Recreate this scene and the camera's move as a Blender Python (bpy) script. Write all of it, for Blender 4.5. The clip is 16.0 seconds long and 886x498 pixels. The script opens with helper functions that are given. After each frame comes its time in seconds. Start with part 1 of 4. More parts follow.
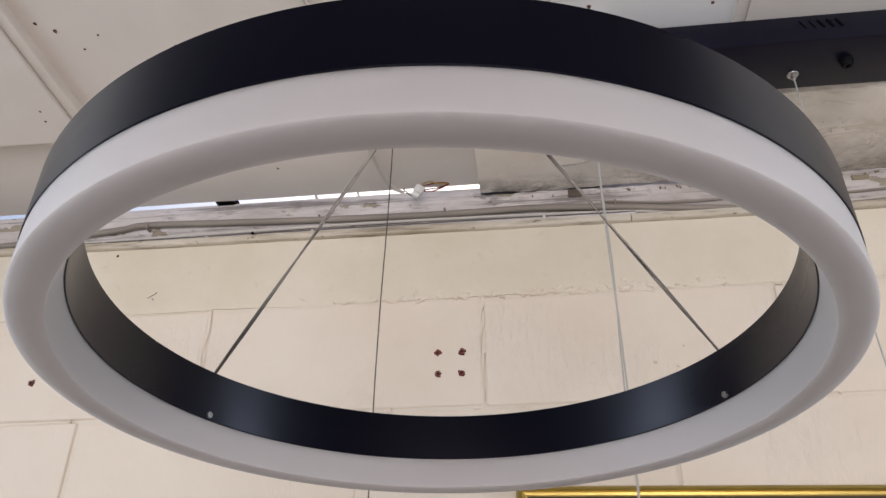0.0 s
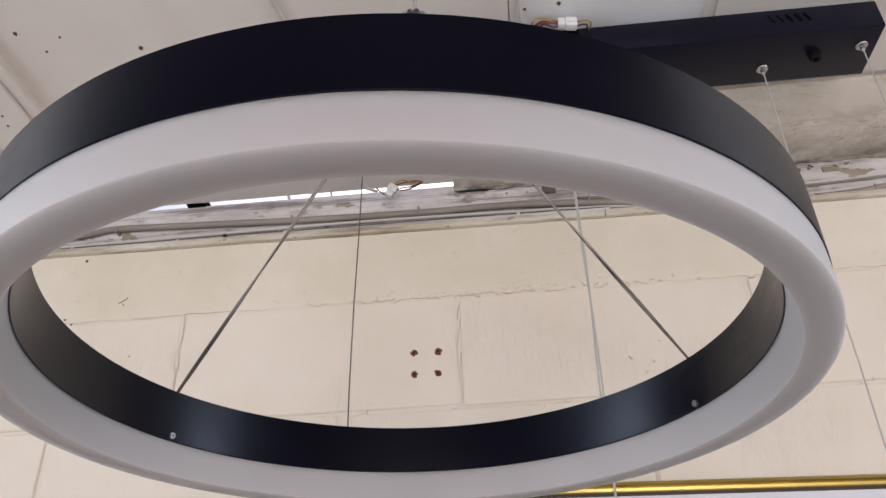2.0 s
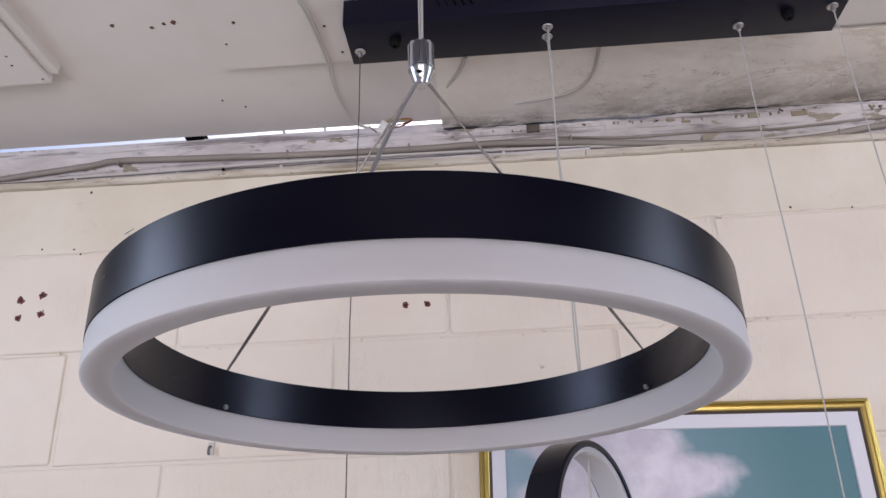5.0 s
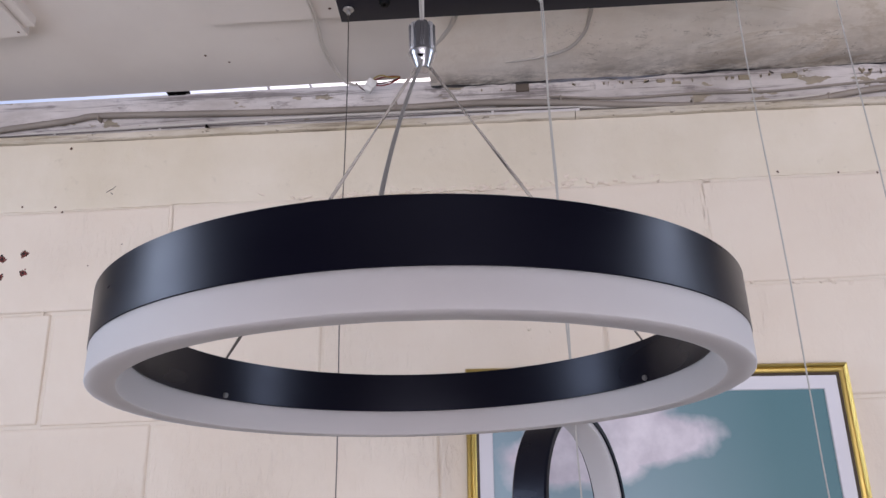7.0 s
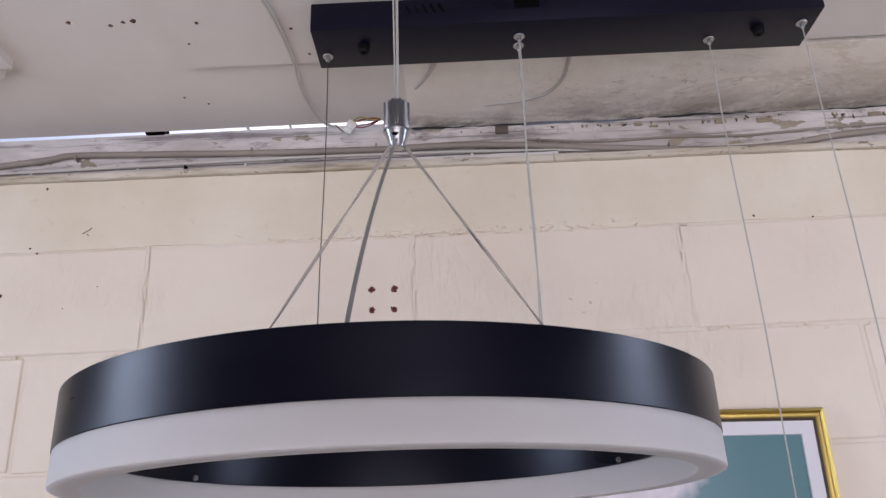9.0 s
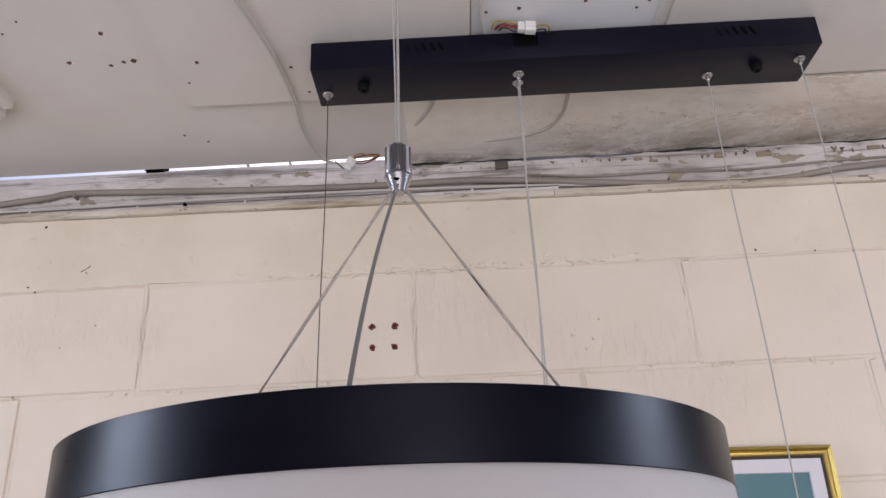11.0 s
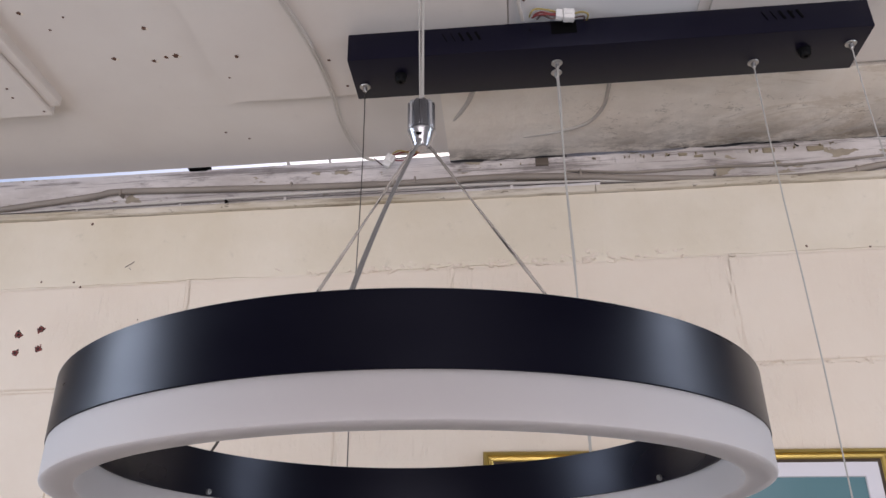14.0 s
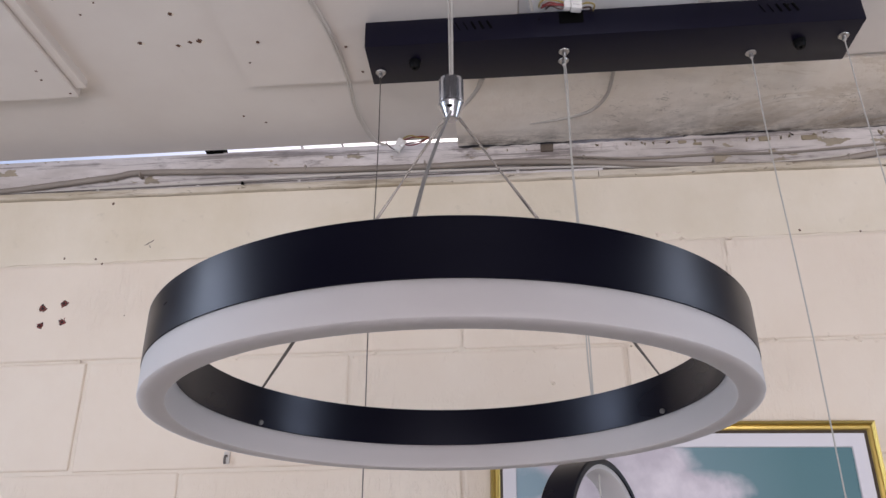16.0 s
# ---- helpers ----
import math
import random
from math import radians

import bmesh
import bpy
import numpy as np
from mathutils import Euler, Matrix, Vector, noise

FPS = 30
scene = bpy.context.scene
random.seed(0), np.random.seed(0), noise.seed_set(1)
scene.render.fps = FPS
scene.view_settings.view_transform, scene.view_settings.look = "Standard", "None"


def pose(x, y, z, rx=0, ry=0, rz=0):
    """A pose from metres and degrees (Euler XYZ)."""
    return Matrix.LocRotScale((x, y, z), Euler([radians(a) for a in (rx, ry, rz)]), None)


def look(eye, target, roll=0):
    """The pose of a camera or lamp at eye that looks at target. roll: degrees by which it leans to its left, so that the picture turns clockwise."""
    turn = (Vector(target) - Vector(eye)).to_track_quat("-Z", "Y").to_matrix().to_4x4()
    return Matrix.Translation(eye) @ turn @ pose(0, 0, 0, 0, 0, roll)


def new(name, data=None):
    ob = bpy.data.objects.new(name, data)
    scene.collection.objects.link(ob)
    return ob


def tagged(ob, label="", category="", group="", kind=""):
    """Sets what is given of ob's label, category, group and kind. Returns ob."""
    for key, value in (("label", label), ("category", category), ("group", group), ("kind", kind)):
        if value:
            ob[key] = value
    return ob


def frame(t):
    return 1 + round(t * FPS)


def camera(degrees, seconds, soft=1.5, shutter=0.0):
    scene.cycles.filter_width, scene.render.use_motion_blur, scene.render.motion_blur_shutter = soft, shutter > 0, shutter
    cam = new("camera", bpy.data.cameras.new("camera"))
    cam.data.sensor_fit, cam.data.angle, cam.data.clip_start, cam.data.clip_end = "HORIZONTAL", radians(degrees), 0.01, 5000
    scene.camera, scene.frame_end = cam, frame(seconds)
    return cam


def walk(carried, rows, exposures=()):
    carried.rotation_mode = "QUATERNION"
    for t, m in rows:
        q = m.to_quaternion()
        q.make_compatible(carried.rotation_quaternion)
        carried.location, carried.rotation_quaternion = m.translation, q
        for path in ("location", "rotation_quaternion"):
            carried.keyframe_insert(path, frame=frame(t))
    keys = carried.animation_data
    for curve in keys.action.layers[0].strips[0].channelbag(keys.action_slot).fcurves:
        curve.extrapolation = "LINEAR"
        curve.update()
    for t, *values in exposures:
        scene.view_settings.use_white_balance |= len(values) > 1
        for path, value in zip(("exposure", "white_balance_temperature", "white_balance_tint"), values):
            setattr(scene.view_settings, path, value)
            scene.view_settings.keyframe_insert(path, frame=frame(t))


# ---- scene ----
cam = camera(59.32, 16.0)
PATH = [
    (0, pose(0.0090, 0.0005, 1.6047, 122.361, -0.386, 6.789)),
    (0.5, pose(0.0052, -0.0031, 1.6112, 122.524, 0.185, 6.325)),
    (1, pose(0.0058, 0.0035, 1.6083, 122.578, 0.806, 5.930)),
    (1.5, pose(0.0122, 0.0016, 1.6098, 122.431, 1.367, 5.816)),
    (2, pose(0.0161, 0.0029, 1.6178, 121.864, 1.368, 6.022)),
    (2.5, pose(0.0173, -0.0178, 1.6182, 121.037, 1.299, 5.948)),
    (3, pose(0.0196, -0.0454, 1.6197, 119.960, 1.310, 5.723)),
    (3.5, pose(0.0134, -0.0645, 1.6195, 118.623, 1.350, 5.341)),
    (4, pose(0.0116, -0.0817, 1.6219, 117.226, 1.481, 4.998)),
    (4.5, pose(0.0135, -0.0969, 1.6301, 115.776, 1.614, 4.750)),
    (5, pose(0.0130, -0.1125, 1.6360, 114.356, 1.538, 4.532)),
    (7.5, pose(-0.0017, -0.1262, 1.6774, 110.045, 1.878, 2.726)),
    (8, pose(-0.0007, -0.1344, 1.6896, 110.379, 2.036, 2.533)),
    (8.5, pose(0.0055, -0.1371, 1.7013, 111.057, 2.027, 2.160)),
    (9, pose(0.0074, -0.1345, 1.7047, 111.785, 2.077, 1.757)),
    (9.5, pose(0.0016, -0.1324, 1.7052, 112.503, 2.300, 1.352)),
    (12, pose(0.0083, -0.1306, 1.7256, 114.637, 2.308, 2.648)),
    (12.5, pose(0.0103, -0.1132, 1.7262, 114.886, 1.931, 3.254)),
    (13, pose(0.0158, -0.0953, 1.7167, 115.148, 1.497, 3.844)),
    (13.5, pose(0.0157, -0.0857, 1.7008, 115.350, 1.123, 4.475)),
    (14, pose(0.0195, -0.0977, 1.6852, 115.512, 0.849, 4.976)),
    (14.5, pose(0.0163, -0.1179, 1.6702, 115.544, 0.565, 5.127)),
    (15, pose(0.0098, -0.1328, 1.6535, 115.496, 0.561, 5.077)),
    (15.5, pose(0.0005, -0.1423, 1.6430, 115.286, 0.451, 4.837)),
    (16, pose(-0.0004, -0.1442, 1.6358, 115.076, 0.461, 4.517)),
]
LIGHTNESS = [(0, 0.10, 6520, 11), (1.9, 0.12, 6460, 12), (3.5, 0.15, 6200, 14), (5, 0.09, 6050, 16), (9, -0.01, 6120, 17), (12, 0, 6390, 14.5), (16, 0.01, 6270, 15)]
walk(cam, PATH, LIGHTNESS)

# ---- world and light ----
world = bpy.data.worlds.new("sky")
scene.world = world
world.use_nodes = True
wn = world.node_tree
sky = wn.nodes.new("ShaderNodeTexSky")
sky.sky_type = "NISHITA"
sky.sun_disc = False
sky.sun_elevation, sky.sun_rotation = radians(44), radians(12)
sky.air_density, sky.dust_density, sky.ozone_density = 1.0, 3.5, 1.5
wn.links.new(sky.outputs[0], wn.nodes["Background"].inputs[0])
wn.nodes["Background"].inputs[1].default_value = 0.15


def area_light(name, m, sx, sy, watts, colour):
    d = bpy.data.lights.new(name, "AREA")
    d.shape, d.size, d.size_y, d.energy, d.color = "RECTANGLE", sx, sy, watts, colour
    ob = new(name, d)
    ob.matrix_world = m
    return ob


# daylight in the two side walls' openings; the south one is added fill
area_light("window_light_west", look((-1.64, 0.04, 1.97), (0, 0.04, 1.97)), 0.5, 0.96, 14.5, (0.78, 0.88, 1.0))
area_light("window_light_east", look((1.64, 0.20, 1.97), (0, 0.20, 1.97)), 0.42, 0.96, 9.8, (0.80, 0.89, 1.0))
area_light("fill_light_south", look((0.25, -3.33, 1.1), (0.1, 0.6, 1.6)), 2.9, 1.6, 114, (1.0, 0.93, 0.93))


# ---- materials ----
def principled(name, rough=0.5, metal=0.0):
    m = bpy.data.materials.new(name)
    m.use_nodes = True
    b = m.node_tree.nodes["Principled BSDF"]
    b.inputs["Roughness"].default_value, b.inputs["Metallic"].default_value = rough, metal
    return m, m.node_tree, b


def nz(nt, scale, detail=4.0, rough=0.55, stretch=(1, 1, 1), coord="Object", dist=0.0):
    tc = nt.nodes.new("ShaderNodeTexCoord")
    mp = nt.nodes.new("ShaderNodeMapping")
    mp.inputs["Scale"].default_value = stretch
    n = nt.nodes.new("ShaderNodeTexNoise")
    n.inputs["Scale"].default_value, n.inputs["Detail"].default_value = scale, detail
    n.inputs["Roughness"].default_value, n.inputs["Distortion"].default_value = rough, dist
    if coord == "World":
        tc = nt.nodes.new("ShaderNodeNewGeometry")
        coord = "Position"
    nt.links.new(tc.outputs[coord], mp.inputs[0])
    nt.links.new(mp.outputs[0], n.inputs[0])
    return n.outputs[0]


def ramp(nt, src, stops):
    r = nt.nodes.new("ShaderNodeValToRGB")
    e = r.color_ramp.elements
    while len(e) < len(stops):
        e.new(0.5)
    for el, (p, c) in zip(e, stops):
        el.position, el.color = p, (*c, 1) if len(c) == 3 else c
    nt.links.new(src, r.inputs[0])
    return r.outputs[0]


def mixc(nt, fac, a, b, mode="MIX"):
    x = nt.nodes.new("ShaderNodeMix")
    x.data_type, x.blend_type = "RGBA", mode
    for i, v in ((0, fac), (6, a), (7, b)):
        if isinstance(v, (int, float)):
            x.inputs[i].default_value = v
        elif isinstance(v, tuple):
            x.inputs[i].default_value = (*v, 1)
        else:
            nt.links.new(v, x.inputs[i])
    return x.outputs[2]


def math_node(nt, op, a, b=0.0):
    x = nt.nodes.new("ShaderNodeMath")
    x.operation = op
    for i, v in ((0, a), (1, b)):
        if isinstance(v, (int, float)):
            x.inputs[i].default_value = v
        else:
            nt.links.new(v, x.inputs[i])
    return x.outputs[0]


def bump(nt, b, height, strength, dist=0.002, below=None):
    x = nt.nodes.new("ShaderNodeBump")
    x.inputs["Strength"].default_value, x.inputs["Distance"].default_value = strength, dist
    nt.links.new(height, x.inputs["Height"])
    if below is not None:
        nt.links.new(below, x.inputs["Normal"])
    nt.links.new(x.outputs[0], b.inputs["Normal"])
    return x.outputs[0]


def paint(name, base, tint, rough=0.55, grain=220, lump=14, relief=0.35, dirt=0.0, stretch=(1, 1, 1), tall=0.004, coord="Object"):
    """Brushed wall paint: two tones, fine grain, slow lumps, faint dirt."""
    m, nt, b = principled(name, rough)
    col = mixc(nt, ramp(nt, nz(nt, 3.2, 5, 0.6, coord=coord), [(0.35, (0, 0, 0)), (0.7, (1, 1, 1))]), base, tint)
    if dirt:
        spots = ramp(nt, nz(nt, 34, 6, 0.7, coord=coord), [(0.62, (0, 0, 0)), (0.74, (1, 1, 1))])
        col = mixc(nt, math_node(nt, "MULTIPLY", spots, dirt), col, tuple(c * 0.55 for c in base))
    nt.links.new(col, b.inputs["Base Color"])
    n1 = bump(nt, b, nz(nt, lump, 5, 0.6, stretch, coord), relief, tall)
    bump(nt, b, nz(nt, grain, 3, 0.6, coord=coord), relief * 0.55, 0.0008, n1)
    return m


def block_paint():
    """Thick cream masonry paint: smooth brushed areas, patches of runs and drips, odd scuffs."""
    m, nt, b = principled("cream_block_paint", 0.5)
    col = mixc(nt, ramp(nt, nz(nt, 3.2, 5, 0.6, coord="World"), [(0.35, (0, 0, 0)), (0.7, (1, 1, 1))]), (0.695, 0.595, 0.485), (0.745, 0.66, 0.555))
    scuff = ramp(nt, nz(nt, 42, 7, 0.75, (0.7, 1, 1), "World"), [(0.66, (0, 0, 0)), (0.76, (1, 1, 1))])
    col = mixc(nt, math_node(nt, "MULTIPLY", scuff, 0.14), col, (0.36, 0.30, 0.24))
    nt.links.new(col, b.inputs["Base Color"])
    zone = ramp(nt, nz(nt, 4.3, 3, 0.55, coord="World"), [(0.47, (0.05, 0.05, 0.05)), (0.62, (1, 1, 1))])
    runs = ramp(nt, nz(nt, 78, 5, 0.6, (1, 1, 0.33), "World", 0.5), [(0.45, (0, 0, 0)), (0.7, (1, 1, 1))])
    n1 = bump(nt, b, nz(nt, 24, 4, 0.55, (1, 1, 0.6), "World"), 0.42, 0.005)
    n2 = bump(nt, b, math_node(nt, "MULTIPLY", runs, zone), 0.60, 0.0034, n1)
    bump(nt, b, nz(nt, 190, 3, 0.6, coord="World"), 0.25, 0.0008, n2)
    return m


def grimy(name, low, high, grime):
    """Old paint on trunking: long brushed tones, dirty runs along it and chipped specks."""
    m, nt, b = principled(name, 0.62)
    col = mixc(nt, ramp(nt, nz(nt, 16, 6, 0.65, (0.25, 1, 1)), [(0.36, (0, 0, 0)), (0.62, (1, 1, 1))]), low, high)
    runs = ramp(nt, nz(nt, 34, 7, 0.75, (0.14, 1, 1.8)), [(0.53, (0, 0, 0)), (0.64, (1, 1, 1))])
    col = mixc(nt, math_node(nt, "MULTIPLY", runs, 0.65), col, grime)
    chips = ramp(nt, nz(nt, 70, 5, 0.6, (0.5, 1, 1)), [(0.64, (0, 0, 0)), (0.67, (1, 1, 1))])
    col = mixc(nt, math_node(nt, "MULTIPLY", chips, 0.8), col, tuple(c * 0.7 for c in grime))
    nt.links.new(col, b.inputs["Base Color"])
    n1 = bump(nt, b, nz(nt, 30, 6, 0.65, (0.4, 1, 1)), 0.6, 0.003)
    bump(nt, b, nz(nt, 130, 4, 0.6), 0.4, 0.001, n1)
    return m


M = {}
M["block"] = block_paint()
M["band"] = paint("yellowed_cream_paint", (0.64, 0.56, 0.43), (0.735, 0.66, 0.545), 0.5, 170, 24, 0.8, 0.28, (1, 1, 0.6), 0.005, "World")
M["joint"] = paint("cream_joint_paint", (0.67, 0.585, 0.48), (0.72, 0.65, 0.55), 0.55, 160, 40, 0.5, 0.15, coord="World")
M["ceiling"] = paint("white_ceiling_paint", (0.625, 0.57, 0.52), (0.68, 0.632, 0.58), 0.6, 120, 9, 0.22, 0.12)
M["plate"] = paint("white_enamel_plate", (0.72, 0.71, 0.70), (0.76, 0.75, 0.74), 0.35, 60, 7, 0.08)
M["white_strip"] = grimy("old_white_paint", (0.42, 0.38, 0.36), (0.68, 0.635, 0.62), (0.14, 0.115, 0.10))
M["trunk"] = grimy("cream_trunking_paint", (0.40, 0.335, 0.235), (0.60, 0.535, 0.44), (0.15, 0.11, 0.07))
M["cable_beige"] = paint("beige_cable_sheath", (0.20, 0.168, 0.14), (0.31, 0.265, 0.22), 0.55, 90, 30, 0.3, 0.8)
M["cable_white"] = paint("aged_white_cable", (0.50, 0.46, 0.415), (0.57, 0.53, 0.48), 0.45, 60, 20, 0.1)
M["cable_painted"] = paint("painted_over_cable", (0.36, 0.325, 0.29), (0.47, 0.43, 0.385), 0.55, 90, 20, 0.2, 0.3)
M["plain_wall"] = paint("room_wall_paint", (0.14, 0.136, 0.136), (0.175, 0.17, 0.17), 0.6, 100, 8, 0.2)
M["rear"] = paint("dark_unseen_ceiling", (0.06, 0.055, 0.055), (0.09, 0.085, 0.085), 0.7, 60, 6, 0.2)
M["floor"] = paint("grey_floor_tile", (0.37, 0.355, 0.345), (0.43, 0.415, 0.405), 0.4, 60, 4, 0.1)


def damp_plaster():
    """Old ceiling plaster with damp stains, mould specks and peeling paint."""
    m, nt, b = principled("damp_plaster", 0.75)
    tc = nt.nodes.new("ShaderNodeTexCoord")
    sep = nt.nodes.new("ShaderNodeSeparateXYZ")
    nt.links.new(tc.outputs["Object"], sep.inputs[0])
    base = mixc(nt, ramp(nt, nz(nt, 9, 6, 0.65), [(0.38, (0, 0, 0)), (0.68, (1, 1, 1))]), (0.74, 0.665, 0.575), (0.82, 0.76, 0.68))
    near = nt.nodes.new("ShaderNodeMapRange")
    near.inputs[1].default_value, near.inputs[2].default_value = 1.06, 1.2
    nt.links.new(sep.outputs[1], near.inputs[0])
    east = nt.nodes.new("ShaderNodeMapRange")
    east.inputs[1].default_value, east.inputs[2].default_value = 0.02, 0.30
    nt.links.new(sep.outputs[0], east.inputs[0])
    zone = math_node(nt, "MULTIPLY", near.outputs[0], east.outputs[0])
    cloud = ramp(nt, nz(nt, 15, 8, 0.75, (0.6, 1, 1)), [(0.36, (0, 0, 0)), (0.60, (1, 1, 1))])
    base = mixc(nt, math_node(nt, "MULTIPLY", math_node(nt, "MULTIPLY", cloud, zone), 0.55), base, (0.27, 0.225, 0.175))
    grey = ramp(nt, nz(nt, 5, 6, 0.7, (0.5, 1.6, 1), dist=0.8), [(0.44, (0, 0, 0)), (0.62, (1, 1, 1))])
    base = mixc(nt, math_node(nt, "MULTIPLY", math_node(nt, "MULTIPLY", grey, east.outputs[0]), 0.20), base, (0.40, 0.355, 0.30))
    wide = nt.nodes.new("ShaderNodeMapRange")
    wide.inputs[1].default_value, wide.inputs[2].default_value = 1.00, 1.10
    nt.links.new(sep.outputs[1], wide.inputs[0])
    patch = ramp(nt, nz(nt, 7, 4, 0.6), [(0.50, (0, 0, 0)), (0.60, (1, 1, 1))])
    flake = ramp(nt, nz(nt, 62, 4, 0.7, (0.7, 1, 1), dist=1.2), [(0.585, (0, 0, 0)), (0.60, (1, 1, 1)), (0.625, (1, 1, 1)), (0.64, (0, 0, 0))])
    flaked = math_node(nt, "MULTIPLY", math_node(nt, "MULTIPLY", flake, patch), math_node(nt, "MULTIPLY", wide.outputs[0], east.outputs[0]))
    base = mixc(nt, math_node(nt, "MULTIPLY", flaked, 0.7), base, (0.20, 0.165, 0.125))
    ochre = ramp(nt, nz(nt, 6, 5, 0.7, (0.55, 1.5, 1), dist=1.2), [(0.50, (0, 0, 0)), (0.56, (1, 1, 1)), (0.64, (0.3, 0.3, 0.3))])
    far = nt.nodes.new("ShaderNodeMapRange")
    far.inputs[1].default_value, far.inputs[2].default_value = 0.40, 0.52
    nt.links.new(sep.outputs[0], far.inputs[0])
    base = mixc(nt, math_node(nt, "MULTIPLY", math_node(nt, "MULTIPLY", ochre, far.outputs[0]), 0.32), base, (0.40, 0.30, 0.18))
    edge = nt.nodes.new("ShaderNodeMapRange")
    edge.inputs[1].default_value, edge.inputs[2].default_value = 1.19, 1.238
    nt.links.new(sep.outputs[1], edge.inputs[0])
    soot = ramp(nt, nz(nt, 28, 7, 0.75, (0.5, 1, 1)), [(0.42, (0, 0, 0)), (0.58, (1, 1, 1))])
    base = mixc(nt, math_node(nt, "MULTIPLY", math_node(nt, "MULTIPLY", soot, edge.outputs[0]), 0.75), base, (0.12, 0.095, 0.075))
    nt.links.new(base, b.inputs["Base Color"])
    n1 = bump(nt, b, nz(nt, 22, 7, 0.7), 0.55, 0.006)
    bump(nt, b, nz(nt, 150, 4, 0.6), 0.4, 0.001, n1)
    return m


def peeling_white():
    """White distemper peeling off beige plaster, with grey scuffs."""
    m, nt, b = principled("peeling_white", 0.7)
    base = mixc(nt, ramp(nt, nz(nt, 10, 6, 0.65, (0.35, 1, 1)), [(0.35, (0, 0, 0)), (0.65, (1, 1, 1))]), (0.40, 0.352, 0.318), (0.65, 0.595, 0.565))
    scuff = ramp(nt, nz(nt, 26, 7, 0.72, (0.4, 1, 1.3)), [(0.55, (0, 0, 0)), (0.66, (1, 1, 1))])
    base = mixc(nt, math_node(nt, "MULTIPLY", scuff, 0.85), base, (0.21, 0.18, 0.17))
    chip = ramp(nt, nz(nt, 27, 4, 0.6, (0.5, 1, 1.2)), [(0.61, (0, 0, 0)), (0.625, (1, 1, 1))])
    base = mixc(nt, chip, base, mixc(nt, nz(nt, 40, 5), (0.20, 0.165, 0.12), (0.42, 0.355, 0.26)))
    lines = ramp(nt, nz(nt, 22, 6, 0.75, (0.12, 1, 3.2)), [(0.52, (0, 0, 0)), (0.60, (1, 1, 1))])
    base = mixc(nt, math_node(nt, "MULTIPLY", lines, 0.7), base, (0.13, 0.108, 0.10))
    nt.links.new(base, b.inputs["Base Color"])
    n1 = bump(nt, b, math_node(nt, "MULTIPLY", chip, -1.0), 0.6, 0.0015)
    bump(nt, b, nz(nt, 60, 6, 0.7), 0.6, 0.002, n1)
    return m


M["damp"], M["peel"] = damp_plaster(), peeling_white()


def black_metal(name, base, rough, gloss=0.32, streak=(1, 1, 1), swing=0.06):
    """Satin black coating with slow bands of gloss."""
    m, nt, b = principled(name, rough)
    nt.links.new(mixc(nt, nz(nt, 30, 4), base, tuple(c * 1.35 for c in base)), b.inputs["Base Color"])
    rr = nt.nodes.new("ShaderNodeMapRange")
    rr.inputs[1].default_value, rr.inputs[2].default_value = 0.15, 0.85
    rr.inputs[3].default_value, rr.inputs[4].default_value = rough - swing, rough + swing
    nt.links.new(nz(nt, 9, 2, 0.5, streak), rr.inputs[0])
    nt.links.new(rr.outputs[0], b.inputs["Roughness"])
    b.inputs["Specular IOR Level"].default_value = gloss
    b.inputs["Specular Tint"].default_value = (0.80, 0.84, 1.0, 1)
    return m


M["black"] = black_metal("black_satin_metal", (0.0018, 0.0016, 0.0052), 0.31, 0.27, (1, 1, 4), 0.10)
M["black_box"] = black_metal("black_powder_coat", (0.0030, 0.0024, 0.0078), 0.36, 0.19, (1, 1, 1), 0.03)
M["black_plastic"] = principled("black_plastic", 0.5)[0]
M["black_plastic"].node_tree.nodes["Principled BSDF"].inputs["Base Color"].default_value = (0.003, 0.003, 0.0035, 1)
M["black_plastic"].node_tree.nodes["Principled BSDF"].inputs["Specular IOR Level"].default_value = 0.1
M["void"] = principled("slot_dark", 0.9)[0]
M["void"].node_tree.nodes["Principled BSDF"].inputs["Base Color"].default_value = (0.003, 0.003, 0.003, 1)
M["void"].node_tree.nodes["Principled BSDF"].inputs["Specular IOR Level"].default_value = 0.03


def plain(name, col, rough, metal=0.0, vary=0.12, scale=40):
    m, nt, b = principled(name, rough, metal)
    nt.links.new(mixc(nt, nz(nt, scale, 4), tuple(c * (1 - vary) for c in col), col), b.inputs["Base Color"])
    bump(nt, b, nz(nt, scale * 6, 3), 0.08, 0.0003)
    return m


def acrylic():
    m, nt, b = principled("opal_acrylic", 0.62)
    nt.links.new(mixc(nt, nz(nt, 18, 3), (0.47, 0.455, 0.455), (0.50, 0.485, 0.485)), b.inputs["Base Color"])
    b.inputs["Specular IOR Level"].default_value = 0.25
    b.inputs["Subsurface Weight"].default_value = 0.8
    b.inputs["Subsurface Radius"].default_value = (0.014, 0.014, 0.014)
    b.inputs["Subsurface Scale"].default_value = 1.0
    bump(nt, b, nz(nt, 500, 2), 0.03, 0.0002)
    return m


